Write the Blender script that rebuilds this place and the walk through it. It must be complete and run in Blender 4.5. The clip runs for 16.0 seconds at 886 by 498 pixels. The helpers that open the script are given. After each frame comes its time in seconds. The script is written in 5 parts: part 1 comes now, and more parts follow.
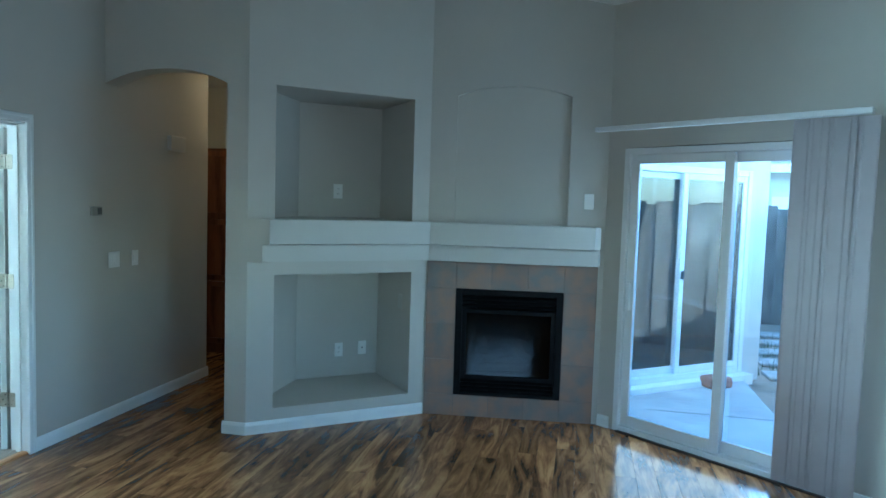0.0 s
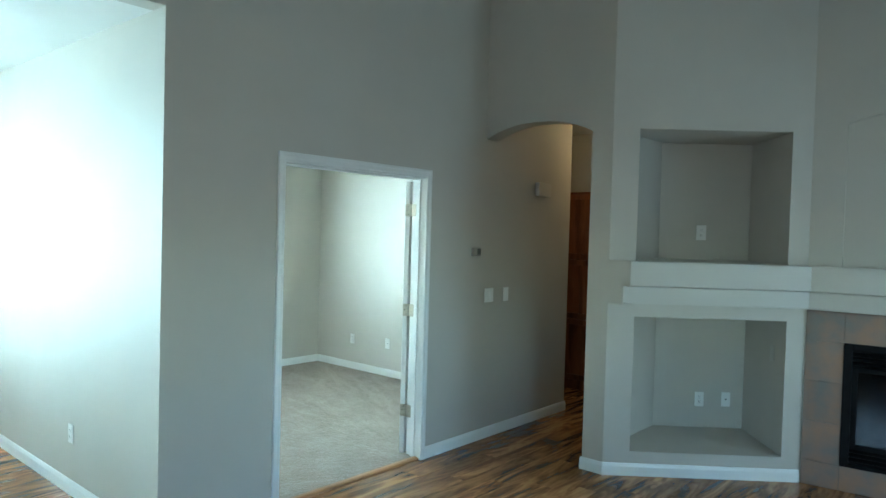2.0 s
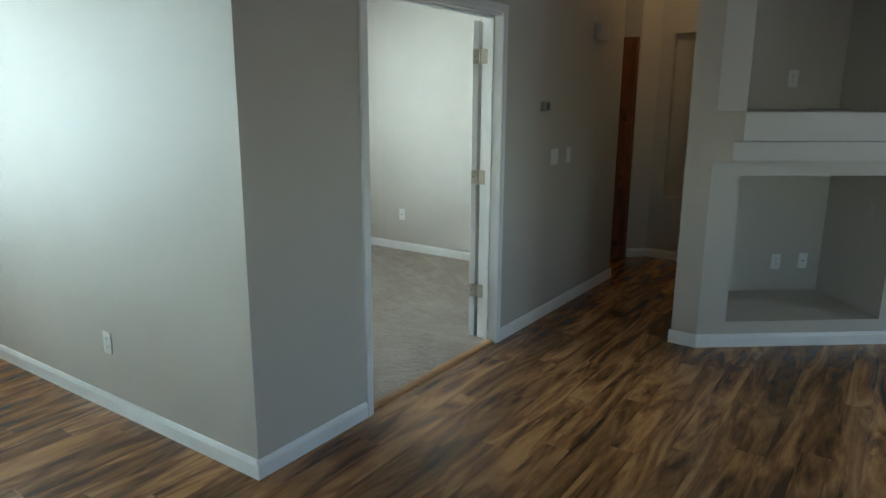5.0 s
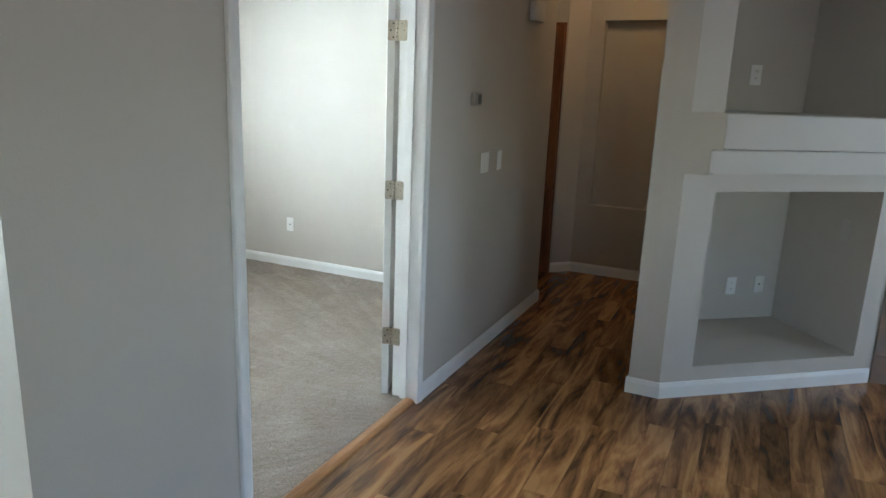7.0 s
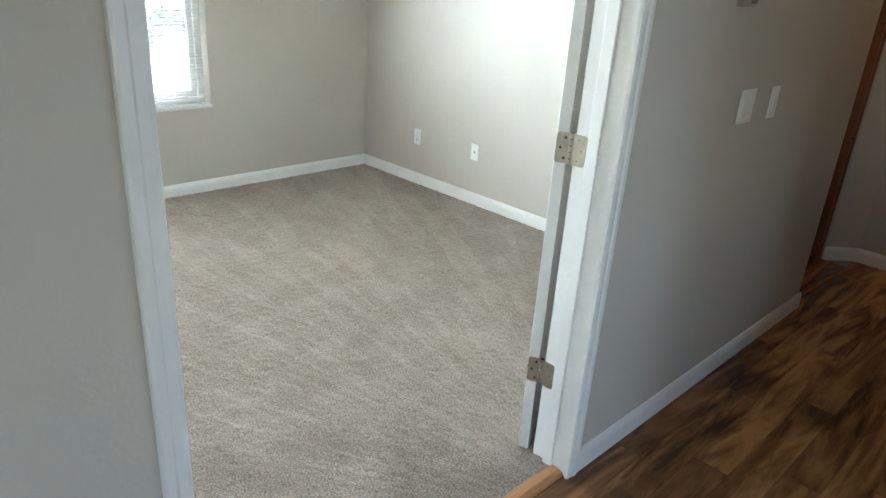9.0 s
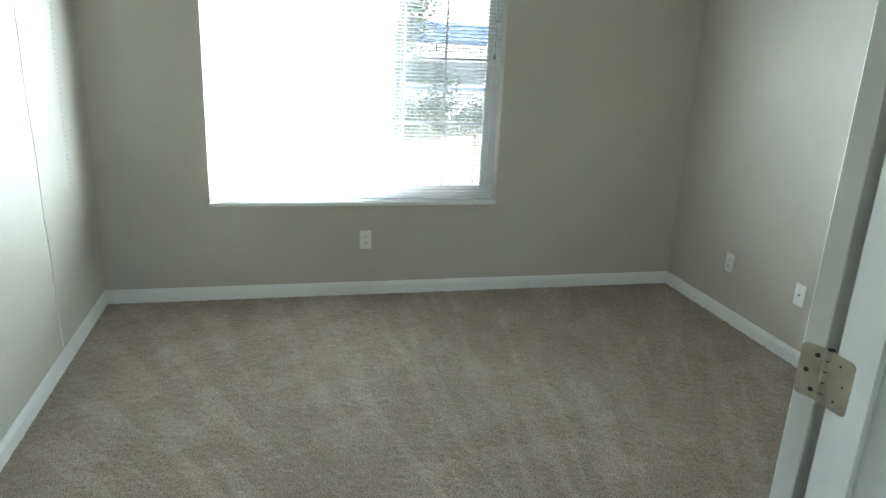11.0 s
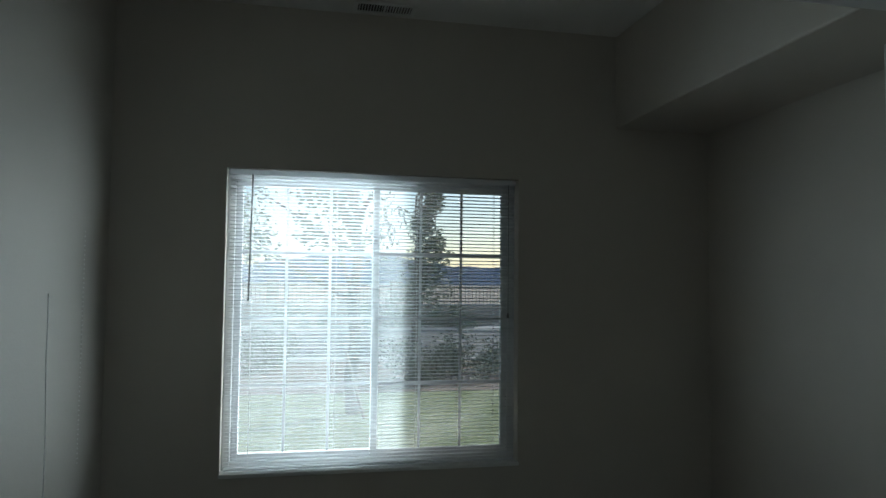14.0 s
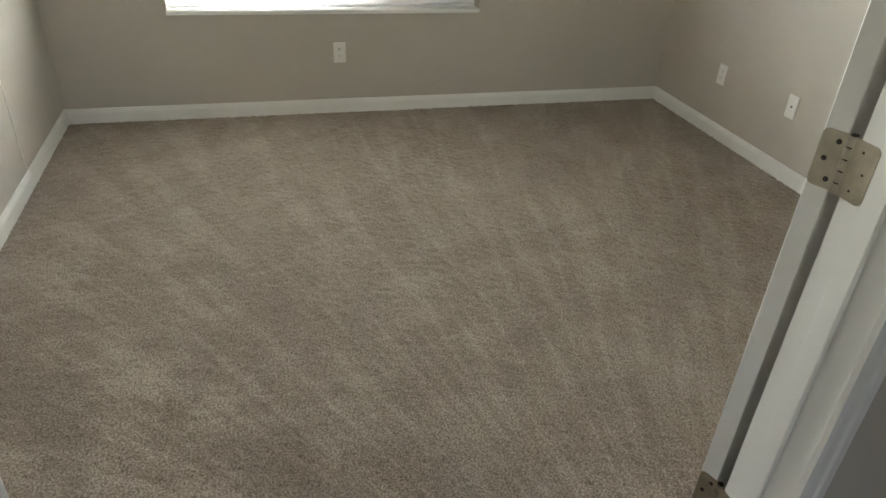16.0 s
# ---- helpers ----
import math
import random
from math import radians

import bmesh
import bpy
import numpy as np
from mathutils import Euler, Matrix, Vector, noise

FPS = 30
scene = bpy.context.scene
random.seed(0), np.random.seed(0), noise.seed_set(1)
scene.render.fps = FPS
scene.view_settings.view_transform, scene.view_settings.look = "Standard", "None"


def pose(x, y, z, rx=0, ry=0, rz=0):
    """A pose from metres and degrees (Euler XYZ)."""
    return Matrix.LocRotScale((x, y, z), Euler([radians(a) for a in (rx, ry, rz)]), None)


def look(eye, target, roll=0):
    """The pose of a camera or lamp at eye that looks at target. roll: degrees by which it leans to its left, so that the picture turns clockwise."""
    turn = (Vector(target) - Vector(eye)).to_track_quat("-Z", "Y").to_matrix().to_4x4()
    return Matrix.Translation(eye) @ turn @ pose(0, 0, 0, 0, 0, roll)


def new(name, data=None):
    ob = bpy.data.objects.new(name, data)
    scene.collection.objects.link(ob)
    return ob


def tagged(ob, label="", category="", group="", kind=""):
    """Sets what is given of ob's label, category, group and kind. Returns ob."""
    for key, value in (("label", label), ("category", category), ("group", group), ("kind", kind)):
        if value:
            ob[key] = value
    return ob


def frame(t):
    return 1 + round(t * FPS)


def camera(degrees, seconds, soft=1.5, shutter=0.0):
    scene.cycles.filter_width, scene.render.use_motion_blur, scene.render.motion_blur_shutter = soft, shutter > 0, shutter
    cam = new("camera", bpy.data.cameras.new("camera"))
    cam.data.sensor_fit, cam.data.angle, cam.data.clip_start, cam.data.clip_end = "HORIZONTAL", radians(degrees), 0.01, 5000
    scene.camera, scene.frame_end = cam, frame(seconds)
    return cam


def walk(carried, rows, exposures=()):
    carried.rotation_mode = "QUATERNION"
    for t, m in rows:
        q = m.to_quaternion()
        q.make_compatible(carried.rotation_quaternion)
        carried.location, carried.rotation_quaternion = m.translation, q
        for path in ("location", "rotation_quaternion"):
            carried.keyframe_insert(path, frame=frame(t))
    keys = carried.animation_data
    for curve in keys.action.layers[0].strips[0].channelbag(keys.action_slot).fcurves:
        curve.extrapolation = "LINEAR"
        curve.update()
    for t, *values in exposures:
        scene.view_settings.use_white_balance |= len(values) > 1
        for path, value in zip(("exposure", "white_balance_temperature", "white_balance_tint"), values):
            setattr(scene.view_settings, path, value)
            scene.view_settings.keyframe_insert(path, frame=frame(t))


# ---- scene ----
# ---- camera ----
cam = camera(66.3, 16.0)
PATH = [
    (0, (3.314, -1.56, 1.644), (2.909, 0.394, 1.506), 1.8),
    (0.5, (3.267, -1.567, 1.657), (2.619, 0.322, 1.556), 1.5),
    (1, (3.253, -1.59, 1.665), (2.37, 0.204, 1.605), 1.8),
    (1.5, (3.264, -1.624, 1.658), (2.154, 0.039, 1.615), 2.0),
    (2, (3.272, -1.65, 1.656), (1.968, -0.134, 1.605), 1.6),
    (2.5, (3.238, -1.656, 1.642), (1.736, -0.338, 1.556), 1.7),
    (3, (3.063, -1.761, 1.631), (1.397, -0.663, 1.483), 2.2),
    (3.5, (2.854, -1.879, 1.628), (1.105, -0.931, 1.426), 0.4),
    (4, (2.609, -1.837, 1.595), (0.852, -0.912, 1.352), -0.5),
    (4.5, (2.384, -1.745, 1.592), (0.82, -0.542, 1.264), 0.3),
    (5, (2.083, -1.683, 1.579), (0.98, -0.075, 1.135), 0.4),
    (5.2, (2.003, -1.656, 1.571), (1.032, 0.03, 1.105), 0.5),
    (7.5, (1.319, -0.561, 1.55), (0.509, 1.206, 1.083), 2.2),
    (8, (1.229, -0.242, 1.518), (0.259, 1.391, 0.891), 3.2),
    (8.5, (1.077, 0.082, 1.521), (-0.063, 1.564, 0.812), 3.3),
    (10.8, (0.672, 1.071, 1.538), (-1.137, 1.593, 0.862), 3.1),
    (11, (0.65, 1.133, 1.552), (-1.209, 1.586, 0.969), 2.7),
    (11.5, (0.621, 1.183, 1.552), (-1.317, 1.558, 1.229), 1.6),
    (12, (0.605, 1.184, 1.576), (-1.351, 1.579, 1.432), 1.7),
    (12.5, (0.609, 1.170, 1.653), (-1.347, 1.587, 1.622), 0.9),
    (13, (0.598, 1.160, 1.668), (-1.354, 1.577, 1.823), 0.3),
    (13.5, (0.620, 1.116, 1.650), (-1.316, 1.536, 1.924), 0.0),
    (14, (0.604, 1.145, 1.668), (-1.352, 1.549, 1.771), 0.6),
    (14.5, (0.586, 1.131, 1.497), (-1.354, 1.570, 1.286), 1.3),
    (15, (0.557, 1.159, 1.528), (-1.287, 1.606, 0.895), 3.1),
    (15.5, (0.564, 1.145, 1.483), (-1.179, 1.603, 0.615), 3.8),
    (16, (0.577, 1.138, 1.457), (-1.063, 1.623, 0.419), 3.2),
]
EXPOSURES = [
    (0.0, 3.8, 4500, -11), (0.5, 4.1, 4720, -11), (1.0, 4.3, 4950, -11), (1.5, 4.2, 5100, -12), (2.5, 3.7, 5250, -12), (3.0, 3.15, 5500, -8),
    (3.5, 2.65, 5600, -6), (4.0, 2.35, 5650, -4), (4.5, 2.4, 5700, -3), (5.0, 3.1, 5850, 1),
    (7.5, 3.85, 5900, 10), (8.5, 4.05, 5950, 10), (11.0, 3.0, 5900, 5), (11.5, 1.75, 5850, 5), (12.0, 0.45, 5650, 2), (12.5, 0.05, 5550, 1),
    (14.0, 0.05, 5750, 4), (14.6, 0.3, 5900, 6), (15.0, 0.9, 6200, 9), (15.5, 2.15, 6700, 12), (16.0, 2.95, 7050, 14)]
walk(cam, [(t, look(eye, target, roll)) for t, eye, target, roll in PATH], EXPOSURES)

# ---- world and sun ----
SUN_ELEV, SUN_AZ = radians(24.5), math.atan2(-1.0, 1.35)
world = bpy.data.worlds.new("sky")
scene.world = world
world.use_nodes = True
wn = world.node_tree
sky = wn.nodes.new("ShaderNodeTexSky")
sky.sky_type = "NISHITA"
sky.sun_disc = False
sky.sun_elevation = SUN_ELEV
sky.sun_rotation = SUN_AZ
wn.links.new(sky.outputs["Color"], wn.nodes["Background"].inputs["Color"])
wn.nodes["Background"].inputs["Strength"].default_value = 0.15
sun = new("sun", bpy.data.lights.new("sun", "SUN"))
sun.data.energy = 5.0
sun.data.angle = radians(0.5)
sun.data.color = (1.0, 0.95, 0.86)
sun_from = Vector((math.sin(SUN_AZ) * math.cos(SUN_ELEV), math.cos(SUN_AZ) * math.cos(SUN_ELEV), math.sin(SUN_ELEV)))
sun.matrix_world = look(sun_from * 40, (0, 0, 0))


def opening_lamp(name, m, w, h, power, color=(0.86, 0.94, 1.0)):
    ld = bpy.data.lights.new(name, "AREA")
    ld.shape, ld.size, ld.size_y, ld.energy, ld.color = "RECTANGLE", w, h, power, color
    lo_ = new(name, ld)
    lo_.matrix_world = m
    return lo_


# daylight lamps in the dining, bedroom and patio glass, and an added south fill
# fill lamp in an unseen opening added to brighten the living room
opening_lamp("south_window_light", look((3.35, -4.26, 1.65), (3.35, 0, 1.65)), 1.15, 0.85, 1.2, (0.98, 0.93, 1.0))
opening_lamp("dining_window_light", look((-3.74, -1.73, 1.5), (0, -1.73, 1.5)), 1.7, 1.75, 29, (0.80, 0.97, 1.0))
opening_lamp("bedroom_window_light", look((-3.497, 1.25, 1.46), (0, 1.25, 1.46)), 1.0, 1.58, 23, (0.87, 0.97, 0.97))
opening_lamp("patio_door_light", look((4.178, 3.070, 1.05), (3.574, 2.273, 1.05)), 1.40, 1.90, 1.7, (0.74, 0.87, 1.0))


# ---- materials ----
def material(name, color, rough=0.5, metal=0.0, var=0.0, scale=8.0, bump=0.0, bump_scale=60.0, spec=0.5, color2=None, coords="Object", per_object=0.0):
    m = bpy.data.materials.new(name)
    m.use_nodes = True
    nt = m.node_tree
    b = nt.nodes["Principled BSDF"]
    b.inputs["Roughness"].default_value = rough
    b.inputs["Metallic"].default_value = metal
    b.inputs["Specular IOR Level"].default_value = spec
    b.inputs["Base Color"].default_value = (*color, 1)
    tc = nt.nodes.new("ShaderNodeTexCoord")
    src = tc.outputs[coords]
    if var or color2:
        n1 = nt.nodes.new("ShaderNodeTexNoise")
        n1.inputs["Scale"].default_value = scale
        n1.inputs["Detail"].default_value = 6
        nt.links.new(src, n1.inputs["Vector"])
        r = nt.nodes.new("ShaderNodeValToRGB")
        c2 = color2 or tuple(c * (1 - var) for c in color)
        c1 = color if color2 else tuple(min(1, c * (1 + var * 0.5)) for c in color)
        r.color_ramp.elements[0].position, r.color_ramp.elements[1].position = 0.35, 0.65
        r.color_ramp.elements[0].color, r.color_ramp.elements[1].color = (*c2, 1), (*c1, 1)
        nt.links.new(n1.outputs["Fac"], r.inputs["Fac"])
        out = r.outputs["Color"]
        if per_object:
            oi = nt.nodes.new("ShaderNodeObjectInfo")
            mr = nt.nodes.new("ShaderNodeMapRange")
            mr.inputs["To Min"].default_value, mr.inputs["To Max"].default_value = 1 - per_object, 1 + per_object
            nt.links.new(oi.outputs["Random"], mr.inputs["Value"])
            hsv = nt.nodes.new("ShaderNodeHueSaturation")
            nt.links.new(mr.outputs["Result"], hsv.inputs["Value"])
            nt.links.new(out, hsv.inputs["Color"])
            out = hsv.outputs["Color"]
        nt.links.new(out, b.inputs["Base Color"])
    if bump:
        n2 = nt.nodes.new("ShaderNodeTexNoise")
        n2.inputs["Scale"].default_value = bump_scale
        n2.inputs["Detail"].default_value = 4
        nt.links.new(src, n2.inputs["Vector"])
        bp = nt.nodes.new("ShaderNodeBump")
        bp.inputs["Strength"].default_value = bump
        bp.inputs["Distance"].default_value = 0.003
        nt.links.new(n2.outputs["Fac"], bp.inputs["Height"])
        nt.links.new(bp.outputs["Normal"], b.inputs["Normal"])
    return m


def glass_material(name, tint=(1, 1, 1), gloss=0.08, dust=0.0):
    m = bpy.data.materials.new(name)
    m.use_nodes = True
    nt = m.node_tree
    nt.nodes.remove(nt.nodes["Principled BSDF"])
    tr = nt.nodes.new("ShaderNodeBsdfTransparent")
    tr.inputs["Color"].default_value = (*tint, 1)
    gl = nt.nodes.new("ShaderNodeBsdfGlossy")
    gl.inputs["Roughness"].default_value = 0.0
    fr = nt.nodes.new("ShaderNodeFresnel")
    fr.inputs["IOR"].default_value = 1.45
    ad = nt.nodes.new("ShaderNodeMath")
    ad.operation = "MULTIPLY_ADD"
    ad.use_clamp = True
    ad.inputs[1].default_value, ad.inputs[2].default_value = 1.0, gloss - 0.04
    nt.links.new(fr.outputs["Fac"], ad.inputs[0])
    mx = nt.nodes.new("ShaderNodeMixShader")
    nt.links.new(ad.outputs["Value"], mx.inputs["Fac"])
    clear = tr.outputs["BSDF"]
    if dust:
        film = nt.nodes.new("ShaderNodeBsdfTranslucent")
        film.inputs["Color"].default_value = (0.9, 0.9, 0.88, 1)
        smear = nt.nodes.new("ShaderNodeTexNoise")
        smear.inputs["Scale"].default_value, smear.inputs["Detail"].default_value = 5.0, 5.0
        amount = nt.nodes.new("ShaderNodeMapRange")
        amount.inputs["To Min"].default_value, amount.inputs["To Max"].default_value = dust * 0.6, dust * 1.4
        nt.links.new(smear.outputs["Fac"], amount.inputs["Value"])
        dm = nt.nodes.new("ShaderNodeMixShader")
        nt.links.new(amount.outputs["Result"], dm.inputs["Fac"])
        nt.links.new(tr.outputs["BSDF"], dm.inputs[1])
        nt.links.new(film.outputs["BSDF"], dm.inputs[2])
        clear = dm.outputs["Shader"]
    nt.links.new(clear, mx.inputs[1])
    nt.links.new(gl.outputs["BSDF"], mx.inputs[2])
    nt.links.new(mx.outputs["Shader"], nt.nodes["Material Output"].inputs["Surface"])
    return m


def translucent(m, share):
    """Lets a share of the light through a thin sheet."""
    nt = m.node_tree
    b = nt.nodes["Principled BSDF"]
    tr = nt.nodes.new("ShaderNodeBsdfTranslucent")
    tr.inputs["Color"].default_value = b.inputs["Base Color"].default_value
    mx = nt.nodes.new("ShaderNodeMixShader")
    mx.inputs["Fac"].default_value = share
    nt.links.new(b.outputs["BSDF"], mx.inputs[1])
    nt.links.new(tr.outputs["BSDF"], mx.inputs[2])
    nt.links.new(mx.outputs["Shader"], nt.nodes["Material Output"].inputs["Surface"])
    return m


def see_through(m, share):
    """Thin clear glass that lets most of the light pass straight."""
    nt = m.node_tree
    tr = nt.nodes.new("ShaderNodeBsdfTransparent")
    mx = nt.nodes.new("ShaderNodeMixShader")
    mx.inputs["Fac"].default_value = share
    nt.links.new(nt.nodes["Principled BSDF"].outputs["BSDF"], mx.inputs[1])
    nt.links.new(tr.outputs["BSDF"], mx.inputs[2])
    nt.links.new(mx.outputs["Shader"], nt.nodes["Material Output"].inputs["Surface"])
    return m


def wood_material(name, dark, mid, light, rough, axis, per_piece=True, figure=1.0, grain=0.28, size=9.0):
    """Figured wood whose grain runs along the given axis, shifted for each piece."""
    m = bpy.data.materials.new(name)
    m.use_nodes = True
    nt = m.node_tree
    b = nt.nodes["Principled BSDF"]
    b.inputs["Roughness"].default_value = rough
    b.inputs["Specular IOR Level"].default_value = 0.36
    geo = nt.nodes.new("ShaderNodeNewGeometry")
    oi = nt.nodes.new("ShaderNodeObjectInfo")
    rnd = nt.nodes.new("ShaderNodeMath")
    rnd.operation = "ADD"
    nt.links.new(oi.outputs["Random"], rnd.inputs[0])
    nt.links.new(geo.outputs["Random Per Island"], rnd.inputs[1])
    off = nt.nodes.new("ShaderNodeCombineXYZ")
    k = nt.nodes.new("ShaderNodeMath")
    k.operation = "MULTIPLY"
    k.inputs[1].default_value = 37.0 if per_piece else 0.0
    nt.links.new(rnd.outputs["Value"], k.inputs[0])
    for a in ("X", "Y", "Z"):
        nt.links.new(k.outputs["Value"], off.inputs[a])
    tc = nt.nodes.new("ShaderNodeTexCoord")
    add = nt.nodes.new("ShaderNodeVectorMath")
    add.operation = "ADD"
    nt.links.new(tc.outputs["Object"], add.inputs[0])
    nt.links.new(off.outputs["Vector"], add.inputs[1])
    stretch = {"X": (0.16, 1, 1), "Y": (1, 0.16, 1), "Z": (1, 1, 0.16)}[axis]
    mp = nt.nodes.new("ShaderNodeMapping")
    mp.inputs["Scale"].default_value = stretch
    nt.links.new(add.outputs["Vector"], mp.inputs["Vector"])
    big = nt.nodes.new("ShaderNodeTexNoise")
    big.inputs["Scale"].default_value = size
    big.inputs["Detail"].default_value = 3
    big.inputs["Distortion"].default_value = 1.2 * figure
    nt.links.new(mp.outputs["Vector"], big.inputs["Vector"])
    fine = nt.nodes.new("ShaderNodeTexNoise")
    fine.inputs["Scale"].default_value = 90.0
    fine.inputs["Detail"].default_value = 5
    nt.links.new(mp.outputs["Vector"], fine.inputs["Vector"])
    mix = nt.nodes.new("ShaderNodeMath")
    mix.operation = "MULTIPLY_ADD"
    mix.inputs[1].default_value = grain
    nt.links.new(fine.outputs["Fac"], mix.inputs[0])
    sub = nt.nodes.new("ShaderNodeMath")
    sub.operation = "MULTIPLY_ADD"
    sub.inputs[1].default_value, sub.inputs[2].default_value = 1.0, -grain / 2
    nt.links.new(big.outputs["Fac"], sub.inputs[0])
    nt.links.new(sub.outputs["Value"], mix.inputs[2])
    r = nt.nodes.new("ShaderNodeValToRGB")
    e = r.color_ramp.elements
    e[0].position, e[0].color = 0.33, (*dark, 1)
    e[1].position, e[1].color = 0.66, (*light, 1)
    e.new(0.47).color = (*mid, 1)
    nt.links.new(mix.outputs["Value"], r.inputs["Fac"])
    fr = nt.nodes.new("ShaderNodeMath")
    fr.operation = "FRACT"
    nt.links.new(rnd.outputs["Value"], fr.inputs[0])
    mr = nt.nodes.new("ShaderNodeMapRange")
    mr.inputs["To Min"].default_value, mr.inputs["To Max"].default_value = (0.72, 1.3) if per_piece else (1, 1)
    nt.links.new(fr.outputs["Value"], mr.inputs["Value"])
    hsv = nt.nodes.new("ShaderNodeHueSaturation")
    nt.links.new(mr.outputs["Result"], hsv.inputs["Value"])
    nt.links.new(r.outputs["Color"], hsv.inputs["Color"])
    nt.links.new(hsv.outputs["Color"], b.inputs["Base Color"])
    bp = nt.nodes.new("ShaderNodeBump")
    bp.inputs["Strength"].default_value = 0.08
    bp.inputs["Distance"].default_value = 0.002
    nt.links.new(fine.outputs["Fac"], bp.inputs["Height"])
    nt.links.new(bp.outputs["Normal"], b.inputs["Normal"])
    return m



def carpet_material():
    """Cut pile: fine tuft speckle, and broad brushed strokes left by a vacuum."""
    m = bpy.data.materials.new("beige_carpet_pile")
    m.use_nodes = True
    nt = m.node_tree
    b = nt.nodes["Principled BSDF"]
    b.inputs["Roughness"].default_value = 0.95
    b.inputs["Specular IOR Level"].default_value = 0.1
    b.inputs["Sheen Weight"].default_value, b.inputs["Sheen Roughness"].default_value = 0.45, 0.45
    b.inputs["Sheen Tint"].default_value = (0.9, 0.84, 0.76, 1)
    tc = nt.nodes.new("ShaderNodeTexCoord")

    def noise_node(scale, detail, stretch=(1, 1, 1), turn=0.0, distortion=0.0):
        mp = nt.nodes.new("ShaderNodeMapping")
        mp.inputs["Scale"].default_value = stretch
        mp.inputs["Rotation"].default_value = (0, 0, turn)
        nt.links.new(tc.outputs["Object"], mp.inputs["Vector"])
        n = nt.nodes.new("ShaderNodeTexNoise")
        n.inputs["Scale"].default_value, n.inputs["Detail"].default_value, n.inputs["Distortion"].default_value = scale, detail, distortion
        nt.links.new(mp.outputs["Vector"], n.inputs["Vector"])
        return n.outputs["Fac"]

    def ramp(fac, lo, hi, c0, c1):
        r = nt.nodes.new("ShaderNodeValToRGB")
        r.color_ramp.elements[0].position, r.color_ramp.elements[1].position = lo, hi
        r.color_ramp.elements[0].color, r.color_ramp.elements[1].color = (*c0, 1), (*c1, 1)
        nt.links.new(fac, r.inputs["Fac"])
        return r.outputs["Color"]

    def multiply(a, c):
        mx = nt.nodes.new("ShaderNodeMix")
        mx.data_type, mx.blend_type = "RGBA", "MULTIPLY"
        mx.inputs["Factor"].default_value = 1.0
        nt.links.new(a, mx.inputs["A"])
        nt.links.new(c, mx.inputs["B"])
        return mx.outputs["Result"]

    def math_node(op, a, c):
        n = nt.nodes.new("ShaderNodeMath")
        n.operation = op
        for k, v in enumerate((a, c)):
            if isinstance(v, float):
                n.inputs[k].default_value = v
            else:
                nt.links.new(v, n.inputs[k])
        return n.outputs["Value"]

    def fan_tracks(cx, cy, across, along, seed):
        """Pile laid over in narrow passes that fan out from the point cx, cy."""
        sp = nt.nodes.new("ShaderNodeSeparateXYZ")
        nt.links.new(tc.outputs["Object"], sp.inputs["Vector"])
        dx, dy = math_node("SUBTRACT", sp.outputs["X"], cx), math_node("SUBTRACT", sp.outputs["Y"], cy)
        ang = math_node("ARCTAN2", dy, math_node("MULTIPLY", dx, -1.0))
        rad_ = math_node("SQRT", math_node("ADD", math_node("MULTIPLY", dx, dx), math_node("MULTIPLY", dy, dy)), 0.0)
        cb = nt.nodes.new("ShaderNodeCombineXYZ")
        nt.links.new(math_node("MULTIPLY", ang, across), cb.inputs["X"])
        nt.links.new(math_node("MULTIPLY", rad_, along), cb.inputs["Y"])
        cb.inputs["Z"].default_value = seed
        n = nt.nodes.new("ShaderNodeTexNoise")
        n.inputs["Scale"].default_value, n.inputs["Detail"].default_value, n.inputs["Distortion"].default_value = 1.0, 4.0, 0.8
        nt.links.new(cb.outputs["Vector"], n.inputs["Vector"])
        return n.outputs["Fac"]

    tuft = ramp(noise_node(165, 5), 0.35, 0.65, (0.19, 0.155, 0.126), (0.465, 0.395, 0.338))
    strokes = ramp(noise_node(4.0, 4, (0.6, 1.0, 1.0), 0.5, 1.0), 0.36, 0.64, (0.87, 0.86, 0.85), (1.0, 1.0, 1.0))
    tracks = ramp(fan_tracks(0.25, 1.9, 25.0, 1.3, 0.0), 0.47, 0.60, (0.85, 0.84, 0.83), (1.0, 1.0, 1.0))
    tracks2 = ramp(fan_tracks(-1.0, -1.4, 15.0, 2.2, 7.0), 0.48, 0.58, (0.89, 0.88, 0.87), (1.0, 1.0, 1.0))
    nt.links.new(multiply(multiply(multiply(tuft, strokes), tracks), tracks2), b.inputs["Base Color"])
    bp = nt.nodes.new("ShaderNodeBump")
    bp.inputs["Strength"].default_value, bp.inputs["Distance"].default_value = 0.9, 0.004
    nt.links.new(noise_node(150, 3), bp.inputs["Height"])
    nt.links.new(bp.outputs["Normal"], b.inputs["Normal"])
    return m


WALL = material("greige_wall_paint", (0.52, 0.485, 0.43), 0.55, var=0.035, scale=1.6, bump=0.22, bump_scale=95, spec=0.35)
WHITE = material("white_trim_paint", (0.78, 0.78, 0.76), 0.35, var=0.03, scale=5, bump=0.05, bump_scale=40)
CEIL = material("white_ceiling_paint", (0.74, 0.73, 0.70), 0.85, var=0.03, scale=2, bump=0.4, bump_scale=70)
VINYL = material("white_vinyl", (0.80, 0.80, 0.80), 0.35, var=0.02, scale=6)
FLOORWOOD = wood_material("acacia_laminate", (0.070, 0.035, 0.017), (0.205, 0.094, 0.036), (0.40, 0.205, 0.080), 0.16, "Y", grain=0.20, size=8.0, figure=1.6)
OAKTRIM = wood_material("oak_reducer", (0.26, 0.115, 0.042), (0.38, 0.18, 0.07), (0.50, 0.26, 0.11), 0.3, "Y", grain=0.15)
